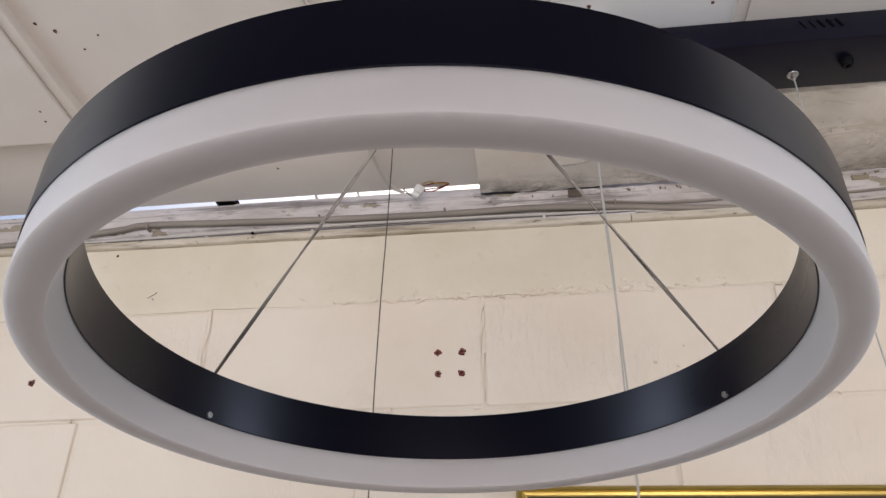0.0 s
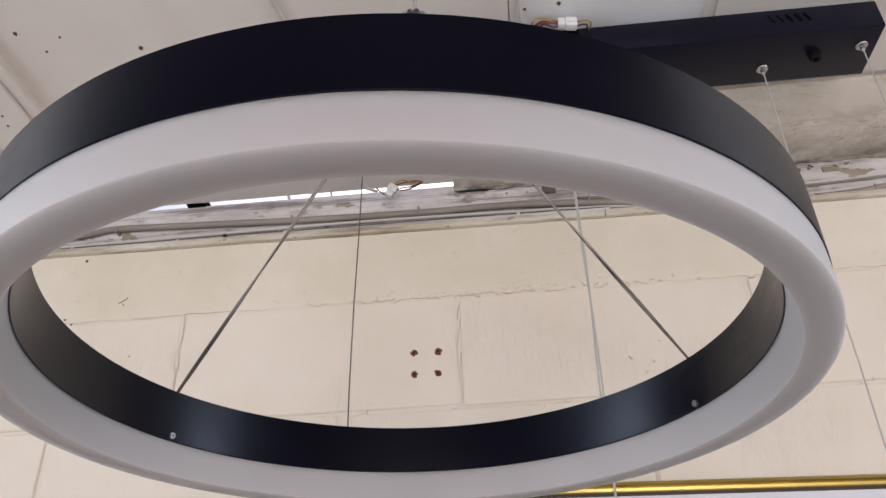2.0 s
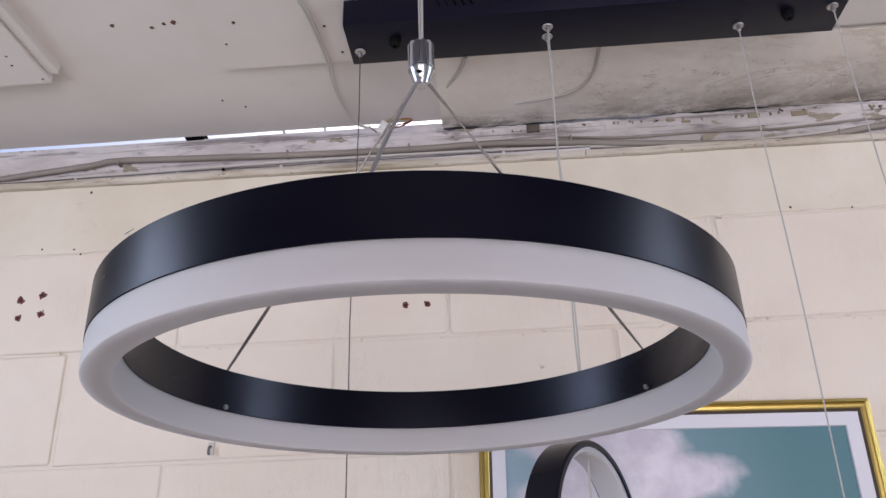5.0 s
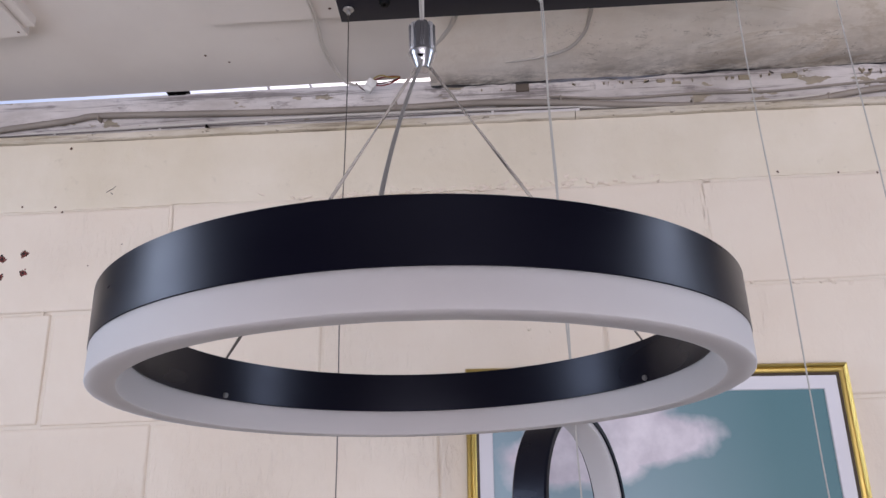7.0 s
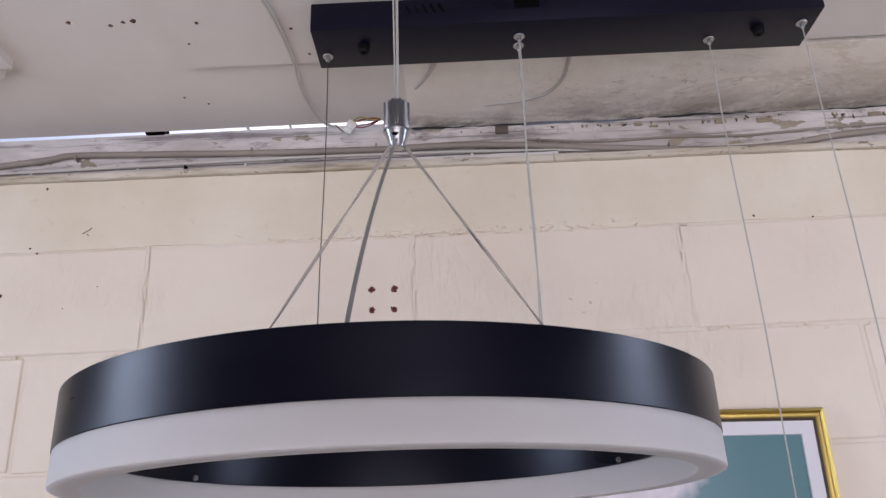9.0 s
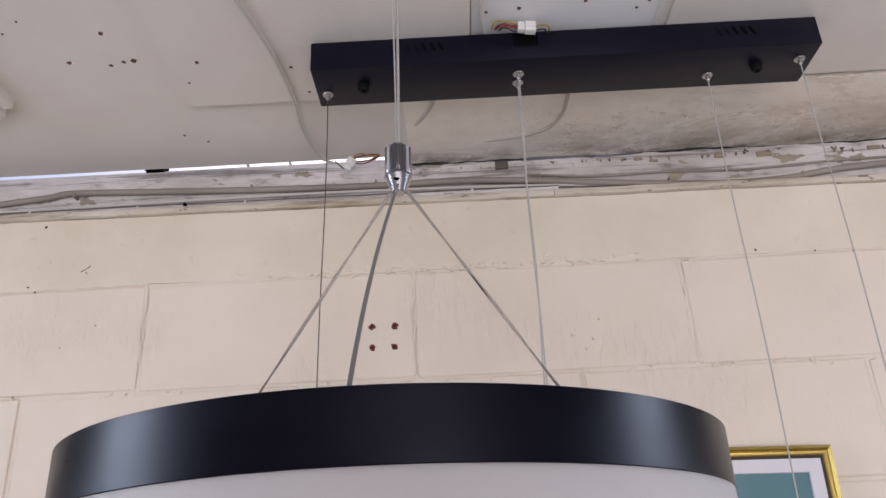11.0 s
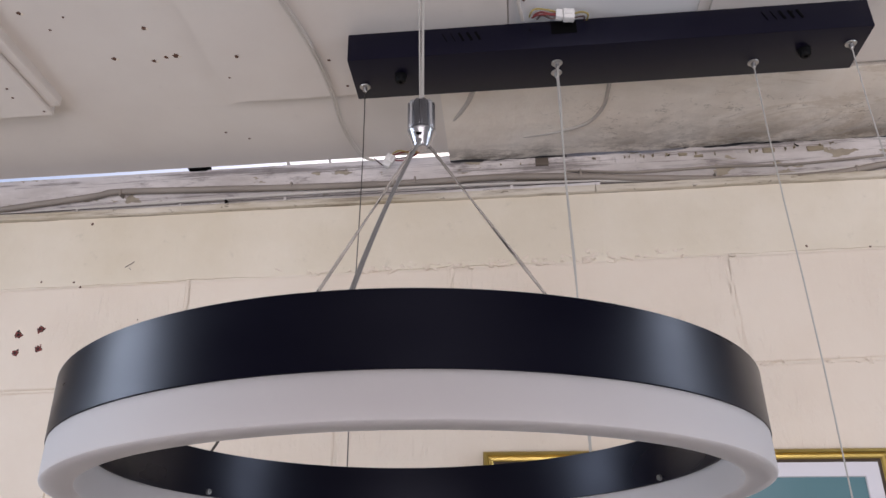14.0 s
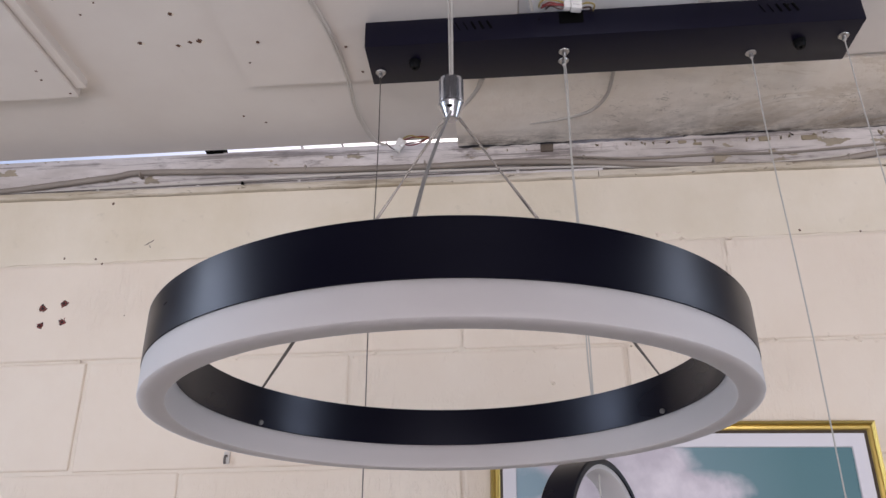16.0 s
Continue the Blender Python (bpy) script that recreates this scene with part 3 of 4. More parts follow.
# ---- the black canopy box and what hangs from it ----
X0, X1, Y0, Y1, Z0, Z1 = -0.1994, 0.5870, 0.8440, 0.9430, 2.4645, 2.5155
canopy = thing("ceiling_canopy", ((X0 + X1) / 2, (Y0 + Y1) / 2, Z0), "long black powder-coated metal canopy box fixed to the ceiling", "lamp canopy", turn=(0, 0, 0.15))
OX, OY = (X0 + X1) / 2, (Y0 + Y1) / 2
hx, hy, hz = (X1 - X0) / 2, (Y1 - Y0) / 2, Z1 - Z0
part("box", box((-hx, -hy, 0), (hx, hy, hz), 0.0016), M["black_box"], canopy)
for sx in (-0.242, 0.240):
    for k in range(5):
        wide = (0.0007, 0.0007, 0.0017, 0.0019, 0.0019)[k]
        bm = box((-wide, -0.0008, -0.0088), (wide, 0.0006, 0.0088), 0.0004, 1)
        x = sx + 0.0128 * k  # slanted vent slots
        bmesh.ops.transform(bm, matrix=Matrix.Translation((x, -hy - 0.0003, hz * 0.62)) @ Matrix.Rotation(radians(-24), 4, "Y"), verts=bm.verts[:])
        part("vent_slot", bm, M["void"], canopy, "dark slanted vent slot")
part("cable_notch", box((0.135 - OX - 0.021, -hy - 0.0006, hz - 0.028), (0.135 - OX + 0.021, -hy + 0.004, hz - 0.001), 0.003, 2), M["void"], canopy, "dark cable notch")
for x, y in ((-0.110, -hy - 0.0006), (0.28, -hy - 0.0006)):
    bm = lathe([(0.0, 0.0), (0.002, 0.0), (0.002, 0.0008), (0.0, 0.001)], 12)
    bmesh.ops.transform(bm, matrix=Matrix.Translation((x, y, hz * 0.7)) @ Matrix.Rotation(radians(90), 4, "X"), verts=bm.verts[:])
    part("screw", bm, M["black_plastic"], canopy)
for x, y in ((-0.122, 0.888), (0.4995, 0.889)):
    bm = lathe([(0.0, 0.002), (0.0098, 0.002), (0.0098, -0.004), (0.0085, -0.0052), (0.0082, -0.0110), (0.0068, -0.0128), (0.0030, -0.0131), (0.0028, -0.010), (0.0, -0.010)], 24, at=(x - OX, y - OY, 0))
    part("cable_gland", bm, M["black_plastic"], canopy, "black plastic cable gland")
ANCHORS = ((-0.1825, 0.9105), (0.1235, 0.882), (0.124, 0.9055), (0.4295, 0.9125), (0.5655, 0.8815))
for x, y in ANCHORS:
    bm = lathe([(0.0, 0.001), (0.0085, 0.001), (0.0087, -0.0008), (0.0080, -0.0018), (0.0036, -0.0026), (0.0034, -0.0085), (0.0026, -0.010), (0.0, -0.010)], 24, at=(x - OX, y - OY, 0))
    part("wire_anchor", bm, M["nickel"], canopy, "nickel wire anchor")
ENDS = ((-0.196, 0.911, 1.30), (0.117, 0.8800, 1.815), (0.119, 0.893, 1.45), (0.4265, 0.9145, 1.25), (0.564, 0.880, 1.35))
for k, ((x, y), end) in enumerate(zip(ANCHORS, ENDS)):
    a, b = Vector((x - OX, y - OY, -0.008)), Vector((end[0] - OX, end[1] - OY, end[2] - Z0))
    pts = [a.lerp(b, i / 10) + Vector((0.0015 * math.sin(i * 1.3 + k), 0, 0)) * (1 if 0 < i < 10 else 0) for i in range(11)]
    part("hanging_wire", tube(pts, 0.00085 if k == 0 else 0.0011, 6), M["steel"] if k == 0 else M["hang_cable"], canopy, "thin steel hanging wire" if k == 0 else "thin translucent hanging cable")

# second ring, hung on edge below the canopy
ring2 = thing("hanging_ring", (0.108, 0.880, 1.6885), "smaller black ring lamp hanging on edge with pale inner diffuser", "pendant lamp", turn=(0, 0, 60))
bm = lathe([(0.1205, -0.021), (0.1225, -0.019), (0.1225, 0.019), (0.1205, 0.021), (0.1145, 0.021), (0.1145, -0.021)], 96, closed=True)
bmesh.ops.transform(bm, matrix=Matrix.Rotation(radians(90), 4, "X"), verts=bm.verts[:])
part("ring_body", bm, M["black"], ring2, "satin black metal ring")
bm = lathe([(0.1150, -0.0185), (0.1150, 0.0185), (0.1095, 0.0175), (0.1085, 0.016), (0.1085, -0.016), (0.1095, -0.0175)], 96, closed=True)
bmesh.ops.transform(bm, matrix=Matrix.Rotation(radians(90), 4, "X"), verts=bm.verts[:])
part("diffuser", bm, M["acrylic"], ring2, "pale opal acrylic inner band")


# ---- picture on the wall ----
PX0, PX1, PT, PB = -0.0235, 0.6115, 1.9265, 1.08
picture = thing("framed_picture", (PX0, W - 0.001, PT + 0.006), "gold-framed print of pale clouds in a teal sky, white mat", "picture", turn=(0, 1.25, 0))
pw, ph = PX1 - PX0, PT - PB


def mitred(x0, z0, x1, z1, wide, sec):
    """Four mitred bars of one section (inset, depth) round a rectangle; yields a bmesh a bar."""
    cor = [(x0, z0), (x1, z0), (x1, z1), (x0, z1)]
    inn = [(1, -1), (-1, -1), (-1, 1), (1, 1)]
    for k in range(4):
        bm = bmesh.new()
        rows = []
        for c in (k, (k + 1) % 4):
            rows.append([bm.verts.new((cor[c][0] + inn[c][0] * u * wide, -dep, cor[c][1] + inn[c][1] * u * wide)) for u, dep in sec])
        m = len(sec)
        for i in range(m):
            bm.faces.new((rows[0][i], rows[0][(i + 1) % m], rows[1][(i + 1) % m], rows[1][i]))
        bm.faces.new(rows[0]), bm.faces.new(rows[1][::-1])
        bmesh.ops.recalc_face_normals(bm, faces=bm.faces[:])
        yield bm


for bm in mitred(0, 0, pw, -ph, 0.0165, [(0, 0), (0, 0.025), (0.12, 0.029), (0.35, 0.0295), (0.5, 0.027), (0.62, 0.0285), (0.85, 0.028), (1.0, 0.026), (1.0, 0)]):
    part("frame_bar", bm, M["gold"], picture, "shiny gold moulding")
for bm in mitred(0.0165, -0.0165, pw - 0.0165, -ph + 0.0165, 0.0045, [(0, 0), (0, 0.0255), (1.0, 0.0235), (1.0, 0)]):
    part("rabbet", bm, M["frame_dark"], picture, "dark inner slip")
for bm in mitred(0.021, -0.021, pw - 0.021, -ph + 0.021, 0.0225, [(0, 0), (0, 0.0235), (0.95, 0.0235), (1.0, 0.0215), (1.0, 0)]):
    part("mat", bm, M["mat"], picture, "white mat board")
part("print", box((0.043, -0.0205, -ph + 0.043), (pw - 0.043, -0.004, -0.043)), M["print"], picture, "cloud print")


# ---- cables, trunking and connectors under the ceiling ----
def trunk(name, x0, x1, y0, y1, z0, z1, mat, label, slope=0.0, bevel=0.002):
    bm = bmesh.new()
    n = max(6, int((x1 - x0) / 0.012))
    rows = []
    for i in range(n + 1):
        x = x0 + (x1 - x0) * i / n
        w = 0.0012 * noise.noise((x * 6, z0 * 40, 3)) + 0.0011 * noise.noise((x * 23, z0 * 40, 5)) + slope * x
        v = 0.0008 * noise.noise((x * 8, z0 * 40, 8))
        rows.append([bm.verts.new(c) for c in ((x, y1, z0 + w), (x, y0 + bevel + v, z0 + w), (x, y0 + v, z0 + bevel + w), (x, y0 + v, z1 - bevel + w), (x, y0 + bevel + v, z1 + w), (x, y1, z1 + w))])
    for a, b in zip(rows, rows[1:]):
        for k in range(6):
            bm.faces.new((a[k], b[k], b[(k + 1) % 6], a[(k + 1) % 6]))
    bm.faces.new(rows[0]), bm.faces.new(rows[-1][::-1])
    bmesh.ops.recalc_face_normals(bm, faces=bm.faces[:])
    return tagged(mesh_object(name, bm, mat), label, "trunking")


trunking = thing("cable_trunking", (0, 0, 0), "cream-painted cable trunking along the wall top", "trunking")
for x0, x1 in ((-2.3, -1.12), (-1.119, 0.207), (0.2085, 2.3)):
    ob = trunk("trunking_length", x0, x1, W - 0.012, 1.2398, 2.4165, 2.4305, M["trunk"], "", -0.006)
    del ob["category"]
    ob.parent = trunking
trunk("thin_trunking", -2.3, -0.522, 1.2255, 1.2398, 2.4375, 2.4475, M["white_strip"], "narrow white painted trunking above the cream one")
trunk("thin_trunking", -0.5165, 0.22, 1.2255, 1.2398, 2.4365, 2.4465, M["white_strip"], "narrow white painted trunking above the cream one")
trunk("thin_trunking", 0.223, 2.3, 1.2265, 1.2398, 2.433, 2.4405, M["white_strip"], "narrow white painted trunking above the cream one", -0.006)
# Near-black block fills the gap between two lengths, standing for its shade.
tagged(mesh_object("trunking_gap", box((-0.5215, 1.2205, 2.4335), (-0.5172, 1.2397, 2.4500), 0.0006), M["void"]), "near-black block as the shade in a gap between trunking lengths", "trunking")

CY1 = 1.2185
path = [(-1.6, 2.452), (-1.1, 2.456), (-0.915, 2.470), (-0.80, 2.481), (-0.75, 2.488), (-0.58, 2.482), (-0.353, 2.474), (-0.132, 2.470), (0.032, 2.471), (0.19, 2.462), (0.30, 2.451), (0.51, 2.436), (0.66, 2.438), (0.80, 2.456), (1.1, 2.47), (1.6, 2.462)]
tagged(mesh_object("wall_cable", tube(spline([(x, CY1 + 0.012, z) for x, z in path], 8), 0.0066, 10), M["cable_beige"]), "beige round cable running along the wall top", "cable")
path = [(-1.7, 2.4535), (-1.1, 2.4520), (-0.85, 2.4555), (-0.62, 2.4585), (-0.3, 2.4615), (0.0, 2.458), (0.2, 2.452), (0.4, 2.443), (0.58, 2.4435), (0.75, 2.4535), (1.0, 2.458), (1.5, 2.452)]
tagged(mesh_object("thin_wall_line", tube(spline([(x, 1.233, z) for x, z in path], 8), 0.0030, 8), M["cable_white"]), "thin off-white cable beside the beige one", "cable")
path = [(0.16, 2.480), (0.3, 2.468), (0.45, 2.470), (0.6, 2.466), (0.8, 2.476), (1.2, 2.482)]
tagged(mesh_object("thin_wall_line", tube(spline([(x, 1.2355, z) for x, z in path], 8), 0.0026, 8), M["cable_beige"]), "thin beige cable over peeling plaster", "cable")
# Dark tube drawn for the shadow line in the gap above the narrow trunking.
path = [(-1.7, 2.4482), (-0.9, 2.4490), (-0.6, 2.4492), (-0.2, 2.4484), (0.1, 2.4478), (0.22, 2.4462)]
tagged(mesh_object("thin_wall_line", tube(spline([(x, 1.2262, z) for x, z in path], 8), 0.0011, 6), M["tape"]), "thin dark tube as the gap's shadow line on the narrow trunking", "cable")
# Second dark tube for the shaded gap over the cream trunking.
path = [(-1.7, 2.4330), (-0.9, 2.4345), (-0.4, 2.4335), (0.1, 2.4320), (0.5, 2.4290)]
tagged(mesh_object("thin_wall_line", tube(spline([(x, 1.2225, z) for x, z in path], 8), 0.0012, 6), M["tape"]), "thin dark tube as the shadow line above the cream trunking", "cable")
for x in (-0.745, -0.39, -0.14, 0.185, 0.44, 0.70):
    z = 2.478 - 0.016 * (x + 0.4) - (0.018 if x > 0.4 else 0)
    bm = box((x - 0.0018, CY1 + 0.0045, z - 0.0072), (x + 0.0018, 1.2398, z + 0.0072), 0.0008)
    tagged(mesh_object("cable_clip", bm, M["cable_beige"]), "small painted cable clip on the wall top", "clip", "cable clips")

for x in (-0.83, -0.615, -0.40, 0.05):
    bm = box((x - 0.003, 1.2238, 2.4352), (x + 0.003, 1.2398, 2.4492), 0.0012)
    tagged(mesh_object("cable_clip", bm, M["white_strip"]), "painted clip over the narrow trunking", "clip", "cable clips")

# flat cables on the ceiling
path = [(-0.345, 0.50, 2.5155), (-0.318, 0.62, 2.5150), (-0.290, 0.734, 2.514), (-0.266, 0.862, 2.5135), (-0.258, 0.984, 2.5145), (-0.262, 1.08, 2.519), (-0.257, 1.149, 2.5225), (-0.243, 1.197, 2.5185), (-0.222, 1.212, 2.515)]
bm = tube(spline(path, 8), 0.0021, 8)
tube([p + Vector((0.0044, 0.0, 0.0)) for p in spline(path, 8)], 0.0021, 8, bm)
tagged(mesh_object("ceiling_cable", bm, M["cable_white"]), "white twin flat cable hanging along the ceiling", "cable")
path = [(-0.012, 1.00, 2.511), (-0.020, 1.040, 2.523), (-0.036, 1.075, 2.5245), (-0.056, 1.110, 2.528), (-0.070, 1.135, 2.535)]
tagged(mesh_object("ceiling_cable", tube(spline(path, 8), 0.0046, 8), M["cable_painted"]), "off-white cable running from the canopy to the wall", "cable")
path = [(0.222, 0.99, 2.511), (0.224, 1.047, 2.522), (0.220, 1.09, 2.5225), (0.200, 1.132, 2.5225), (0.165, 1.153, 2.5228), (0.123, 1.166, 2.5245), (0.07, 1.178, 2.5285), (0.03, 1.187, 2.534)]
tagged(mesh_object("ceiling_cable", tube(spline(path, 8), 0.0036, 8), M["cable_painted"]), "white-painted cable curving over the stained ceiling", "cable")


def connector(name, at, turn, label, wires, tilt=0.0):
    """A white plug with its pin bosses and coloured leads."""
    ob = thing(name, at, label, "connector", turn=turn)
    lean = Matrix.Rotation(radians(tilt), 3, "Y")
    for kind_of, lo, hi, bev in (("housing", (-0.0085, -0.006, -0.009), (0.0085, 0.006, 0.009), 0.0012), ("housing", (-0.0195, -0.0052, -0.0078), (-0.0092, 0.0052, 0.0078), 0.0012), ("latch", (-0.006, -0.0082, -0.003), (0.005, -0.0061, 0.003), 0.0006)):
        bm = box(lo, hi, bev)
        bmesh.ops.rotate(bm, verts=bm.verts[:], matrix=lean)
        part(kind_of, bm, M["white_plastic"], ob, "white nylon " + kind_of)
    for colour, pts in wires:
        part("lead", tube(spline(pts, 7), 0.0014, 7), M[colour], ob, colour.split("_")[0] + " insulated lead")
    return ob


connector("cable_connector", (-0.186, 1.196, 2.5065), (0, 0, 12), "white plug with red and brown leads hanging below the slot", [
    ("red_wire", [(0.003, 0.000, 0.006), (0.009, 0.001, 0.011), (0.022, 0.0, 0.016), (0.040, -0.002, 0.019), (0.056, 0.0, 0.021)]),
    ("red_wire", [(0.005, 0.000, 0.003), (0.012, 0.0, -0.002), (0.022, -0.003, -0.004), (0.036, -0.002, 0.002), (0.050, 0.0, 0.012), (0.058, 0.0, 0.020)]),
    ("brown_wire", [(0.004, 0.002, 0.004), (0.010, 0.003, 0.004), (0.024, -0.002, 0.003), (0.040, 0.0, 0.009), (0.055, 0.002, 0.019)]),
    ("yellow_wire", [(0.003, 0.000, 0.007), (0.008, -0.002, 0.014), (0.020, -0.004, 0.0185), (0.036, -0.002, 0.0165), (0.056, 0.0, 0.020)]),
    ("brown_wire", [(-0.008, 0.0, -0.014), (-0.014, 0.0, -0.014), (-0.022, 0.004, -0.006), (-0.030, 0.006, 0.004)])], -62)
connector("canopy_connector", (0.142, 0.826, 2.5080), (0, 3, 6), "white plug with red and yellow leads on the canopy edge", [
    ("red_wire", [(-0.018, 0.0, 0.002), (-0.030, -0.002, 0.000), (-0.042, 0.000, 0.004), (-0.052, 0.010, 0.006)]),
    ("red_wire", [(-0.018, 0.0, -0.002), (-0.028, -0.004, -0.004), (-0.044, -0.002, -0.003), (-0.054, 0.012, 0.003)]),
    ("yellow_wire", [(-0.018, 0.0, 0.005), (-0.032, -0.002, 0.007), (-0.050, -0.004, 0.006), (-0.057, -0.002, 0.001), (-0.058, 0.012, 0.004)]),
    ("brown_wire", [(-0.018, 0.0, -0.005), (-0.026, 0.002, -0.006), (-0.040, 0.0, -0.002), (-0.046, 0.014, 0.003)]),
    ("yellow_wire", [(0.008, 0.0, 0.004), (0.020, -0.002, 0.006), (0.029, -0.002, 0.002), (0.030, 0.014, 0.005)]),
    ("brown_wire", [(0.008, 0.0, -0.004), (0.018, -0.002, -0.003), (0.024, 0.002, 0.000), (0.026, 0.014, 0.004)])])
path = [(0.078, 0.60, 2.5225), (0.072, 0.72, 2.5215), (0.066, 0.79, 2.521), (0.073, 0.838, 2.516)]
tagged(mesh_object("ceiling_cable", tube(spline(path, 8), 0.0030, 8), M["cable_white"]), "white cable running over the bare plate to the canopy", "cable")


# ---- holes, plugs and marks ----
def splat(r, n=14, lift=0.0008, seed=0):
    """An uneven chipped patch with a low rim, facing -y."""
    rnd = random.Random(seed)
    bm = bmesh.new()
    outer, inner = [], []
    for k in range(n):
        a = 2 * math.pi * k / n
        q = r * (0.72 + 0.5 * rnd.random())
        outer.append(bm.verts.new((q * math.cos(a), 0.0004, q * math.sin(a))))
        inner.append(bm.verts.new((q * 0.62 * math.cos(a), -lift, q * 0.62 * math.sin(a))))
    for k in range(n):
        j = (k + 1) % n
        bm.faces.new((outer[k], outer[j], inner[j], inner[k]))
    bm.faces.new(inner)
    bmesh.ops.recalc_face_normals(bm, faces=bm.faces[:])
    return bm


def wall_plug(x, z, seed, size):
    ob = thing("wall_plug_hole", (x, W - 0.0012, z), "drill hole with broken red plastic plug in the cream wall", "hole", "drill holes in fours", turn=(0, seed * 47, 0))
    rn = random.Random(seed)
    part("chip", splat(0.0066 * size, 17, 0.0007, seed), M["rust"], ob)
    bm = lathe([(0.0, -0.0004), (0.0024, -0.0004), (0.0028, 0.0006), (0.0044, 0.0006), (0.0048, -0.0002)], 14)
    bmesh.ops.transform(bm, matrix=Matrix.Translation((0, -0.0008, 0)) @ Matrix.Rotation(radians(90), 4, "X"), verts=bm.verts[:])
    part("plug", bm, M["plug_red"], ob, "dark red plastic plug")
    part("hole", splat(0.0032 * size, 10, 0.0016, seed + 30), M["hole"], ob, "dark drill hole")
    for q in range(2 if size < 1.2 else 4):
        a, far = rn.uniform(0, 6.3), 0.0046 * size * rn.uniform(0.8, 1.25)
        bm = splat(0.0021 * size * rn.uniform(0.6, 1.2), 8, 0.0009, seed * 9 + q)
        bmesh.ops.translate(bm, verts=bm.verts[:], vec=(far * math.cos(a), -0.0002, far * math.sin(a)))
        part("crumb", bm, M["hole"] if q % 2 else M["plug_red"], ob, "broken crumb at the hole's rim")


for k, (x, z) in enumerate(((-0.1488, 2.1700), (-0.1068, 2.1706), (-0.1478, 2.1306), (-0.1080, 2.1310), (-0.8874, 2.1803), (-0.8460, 2.1895), (-0.8857, 2.1447), (-0.8424, 2.1509))):
    wall_plug(x, z, k + 1, 1.05 if k < 4 else 1.4)


def mark(name, at, r, mat, label, facing, seed, lift=0.0007):
    bm = splat(r, 11, lift, seed)
    if facing == "down":
        bmesh.ops.rotate(bm, verts=bm.verts[:], matrix=Matrix.Rotation(radians(90), 3, "X"))
    ob = mesh_object(name, bm, mat)
    ob.location = at
    if facing == "down" and r > 0.004:
        bm = splat(r * 0.55, 9, 0.0009, seed + 7)
        bmesh.ops.rotate(bm, verts=bm.verts[:], matrix=Matrix.Rotation(radians(90), 3, "X"))
        bmesh.ops.translate(bm, verts=bm.verts[:], vec=(r * 0.95, r * 0.4, -0.0002))
        part("flake", bm, M["joint"], ob, "pale flake of broken plaster")
    tagged(ob, label, "hole", "ceiling holes" if facing == "down" else "wall marks")


CEIL_MARKS = ((-0.518, 0.811, 4.4), (-0.598, 0.877, 4.8), (-0.535, 0.889, 4.2), (-0.512, 0.882, 4.0), (-0.494, 0.880, 5.6), (-0.692, 0.760, 4.2), (-0.715, 0.742, 3.2), (-0.63, 0.775, 2.2), (-0.488, 1.105, 2.6), (-0.45, 1.13, 2.4), (-0.665, 0.80, 2.4))
for k, (x, y, r) in enumerate(CEIL_MARKS):
    mark("ceiling_screw_hole", (x, y, CEIL - 0.0003), r * 0.001, M["rust"], "rusty screw hole in the white ceiling", "down", 60 + k)
for k, (x, y, z, r) in enumerate(((-0.390, 0.878, 2.5176, 3.6), (-0.243, 0.903, 2.5176, 2.8), (-0.226, 0.973, 2.5176, 2.6), (-0.42, 0.93, 2.5176, 2.2), (-0.768, 0.972, 2.5057, 2.6), (-0.80, 0.93, 2.5057, 2.6), (-0.795, 0.905, 2.5057, 2.4), (0.125, 0.800, 2.5241, 3.6), (0.225, 0.792, 2.5241, 3.2), (0.305, 0.812, 2.5241, 3.0), (0.322, 0.798, 2.5241, 3.0), (0.075, 0.805, 2.5241, 2.8))):
    mark("ceiling_screw_hole", (x, y, z), r * 0.001, M["rust"], "rusty screw hole in a ceiling board", "down", 90 + k)
for k, (x, z, r) in enumerate(((-0.866, 2.287, 2.2), (-0.800, 2.283, 2.4), (-0.785, 2.272, 2.2), (-0.786, 2.4085, 2.8), (0.571, 2.283, 2.4), (0.68, 2.276, 2.0), (0.75, 2.272, 2.4), (0.103, 2.284, 2.6), (0.090, 2.286, 1.6), (-0.094, 2.283, 2.4), (0.213, 2.137, 3.6), (0.249, 2.128, 3.0), (0.263, 2.163, 1.5), (0.235, 2.110, 3.2), (0.091, 2.003, 3.4), (-0.66, 2.20, 1.6), (-0.72, 2.16, 1.6), (0.235, 2.068, 2.2))):
    mark("wall_mark", (x, W - 0.0016, z), r * 0.001, M["rust"] if k not in (7, 8, 9, 10, 11, 12, 13, 14, 17) else M["block"], "small chip in the cream wall paint", "wall", 130 + k, 0.0007 if k not in (7, 8, 9, 10, 11, 12, 13, 14, 17) else 0.0028)
for k, pts in enumerate((((-0.703, 2.309), (-0.697, 2.313), (-0.690, 2.317), (-0.686, 2.321)), ((-0.69, 2.304), (-0.694, 2.308)))):
    tagged(mesh_object("wall_scuff", tube([(x, W - 0.0012, z) for x, z in pts], 0.0007, 6), M["tape"]), "dark scratch on the cream wall paint", "mark")

hook = thing("wall_hook", (-0.487, W, 1.885), "small grey plastic hook fixed to the cream wall", "hook")
part("plate", box((-0.0055, -0.004, -0.010), (0.0055, 0.001, 0.012), 0.0015), M["cable_white"], hook)
part("peg", tube(spline([(0, -0.003, 0.004), (0, -0.011, 0.002), (0, -0.013, -0.006), (0, -0.010, -0.010)], 5), 0.0022, 8), M["tape"], hook, "dark peg")

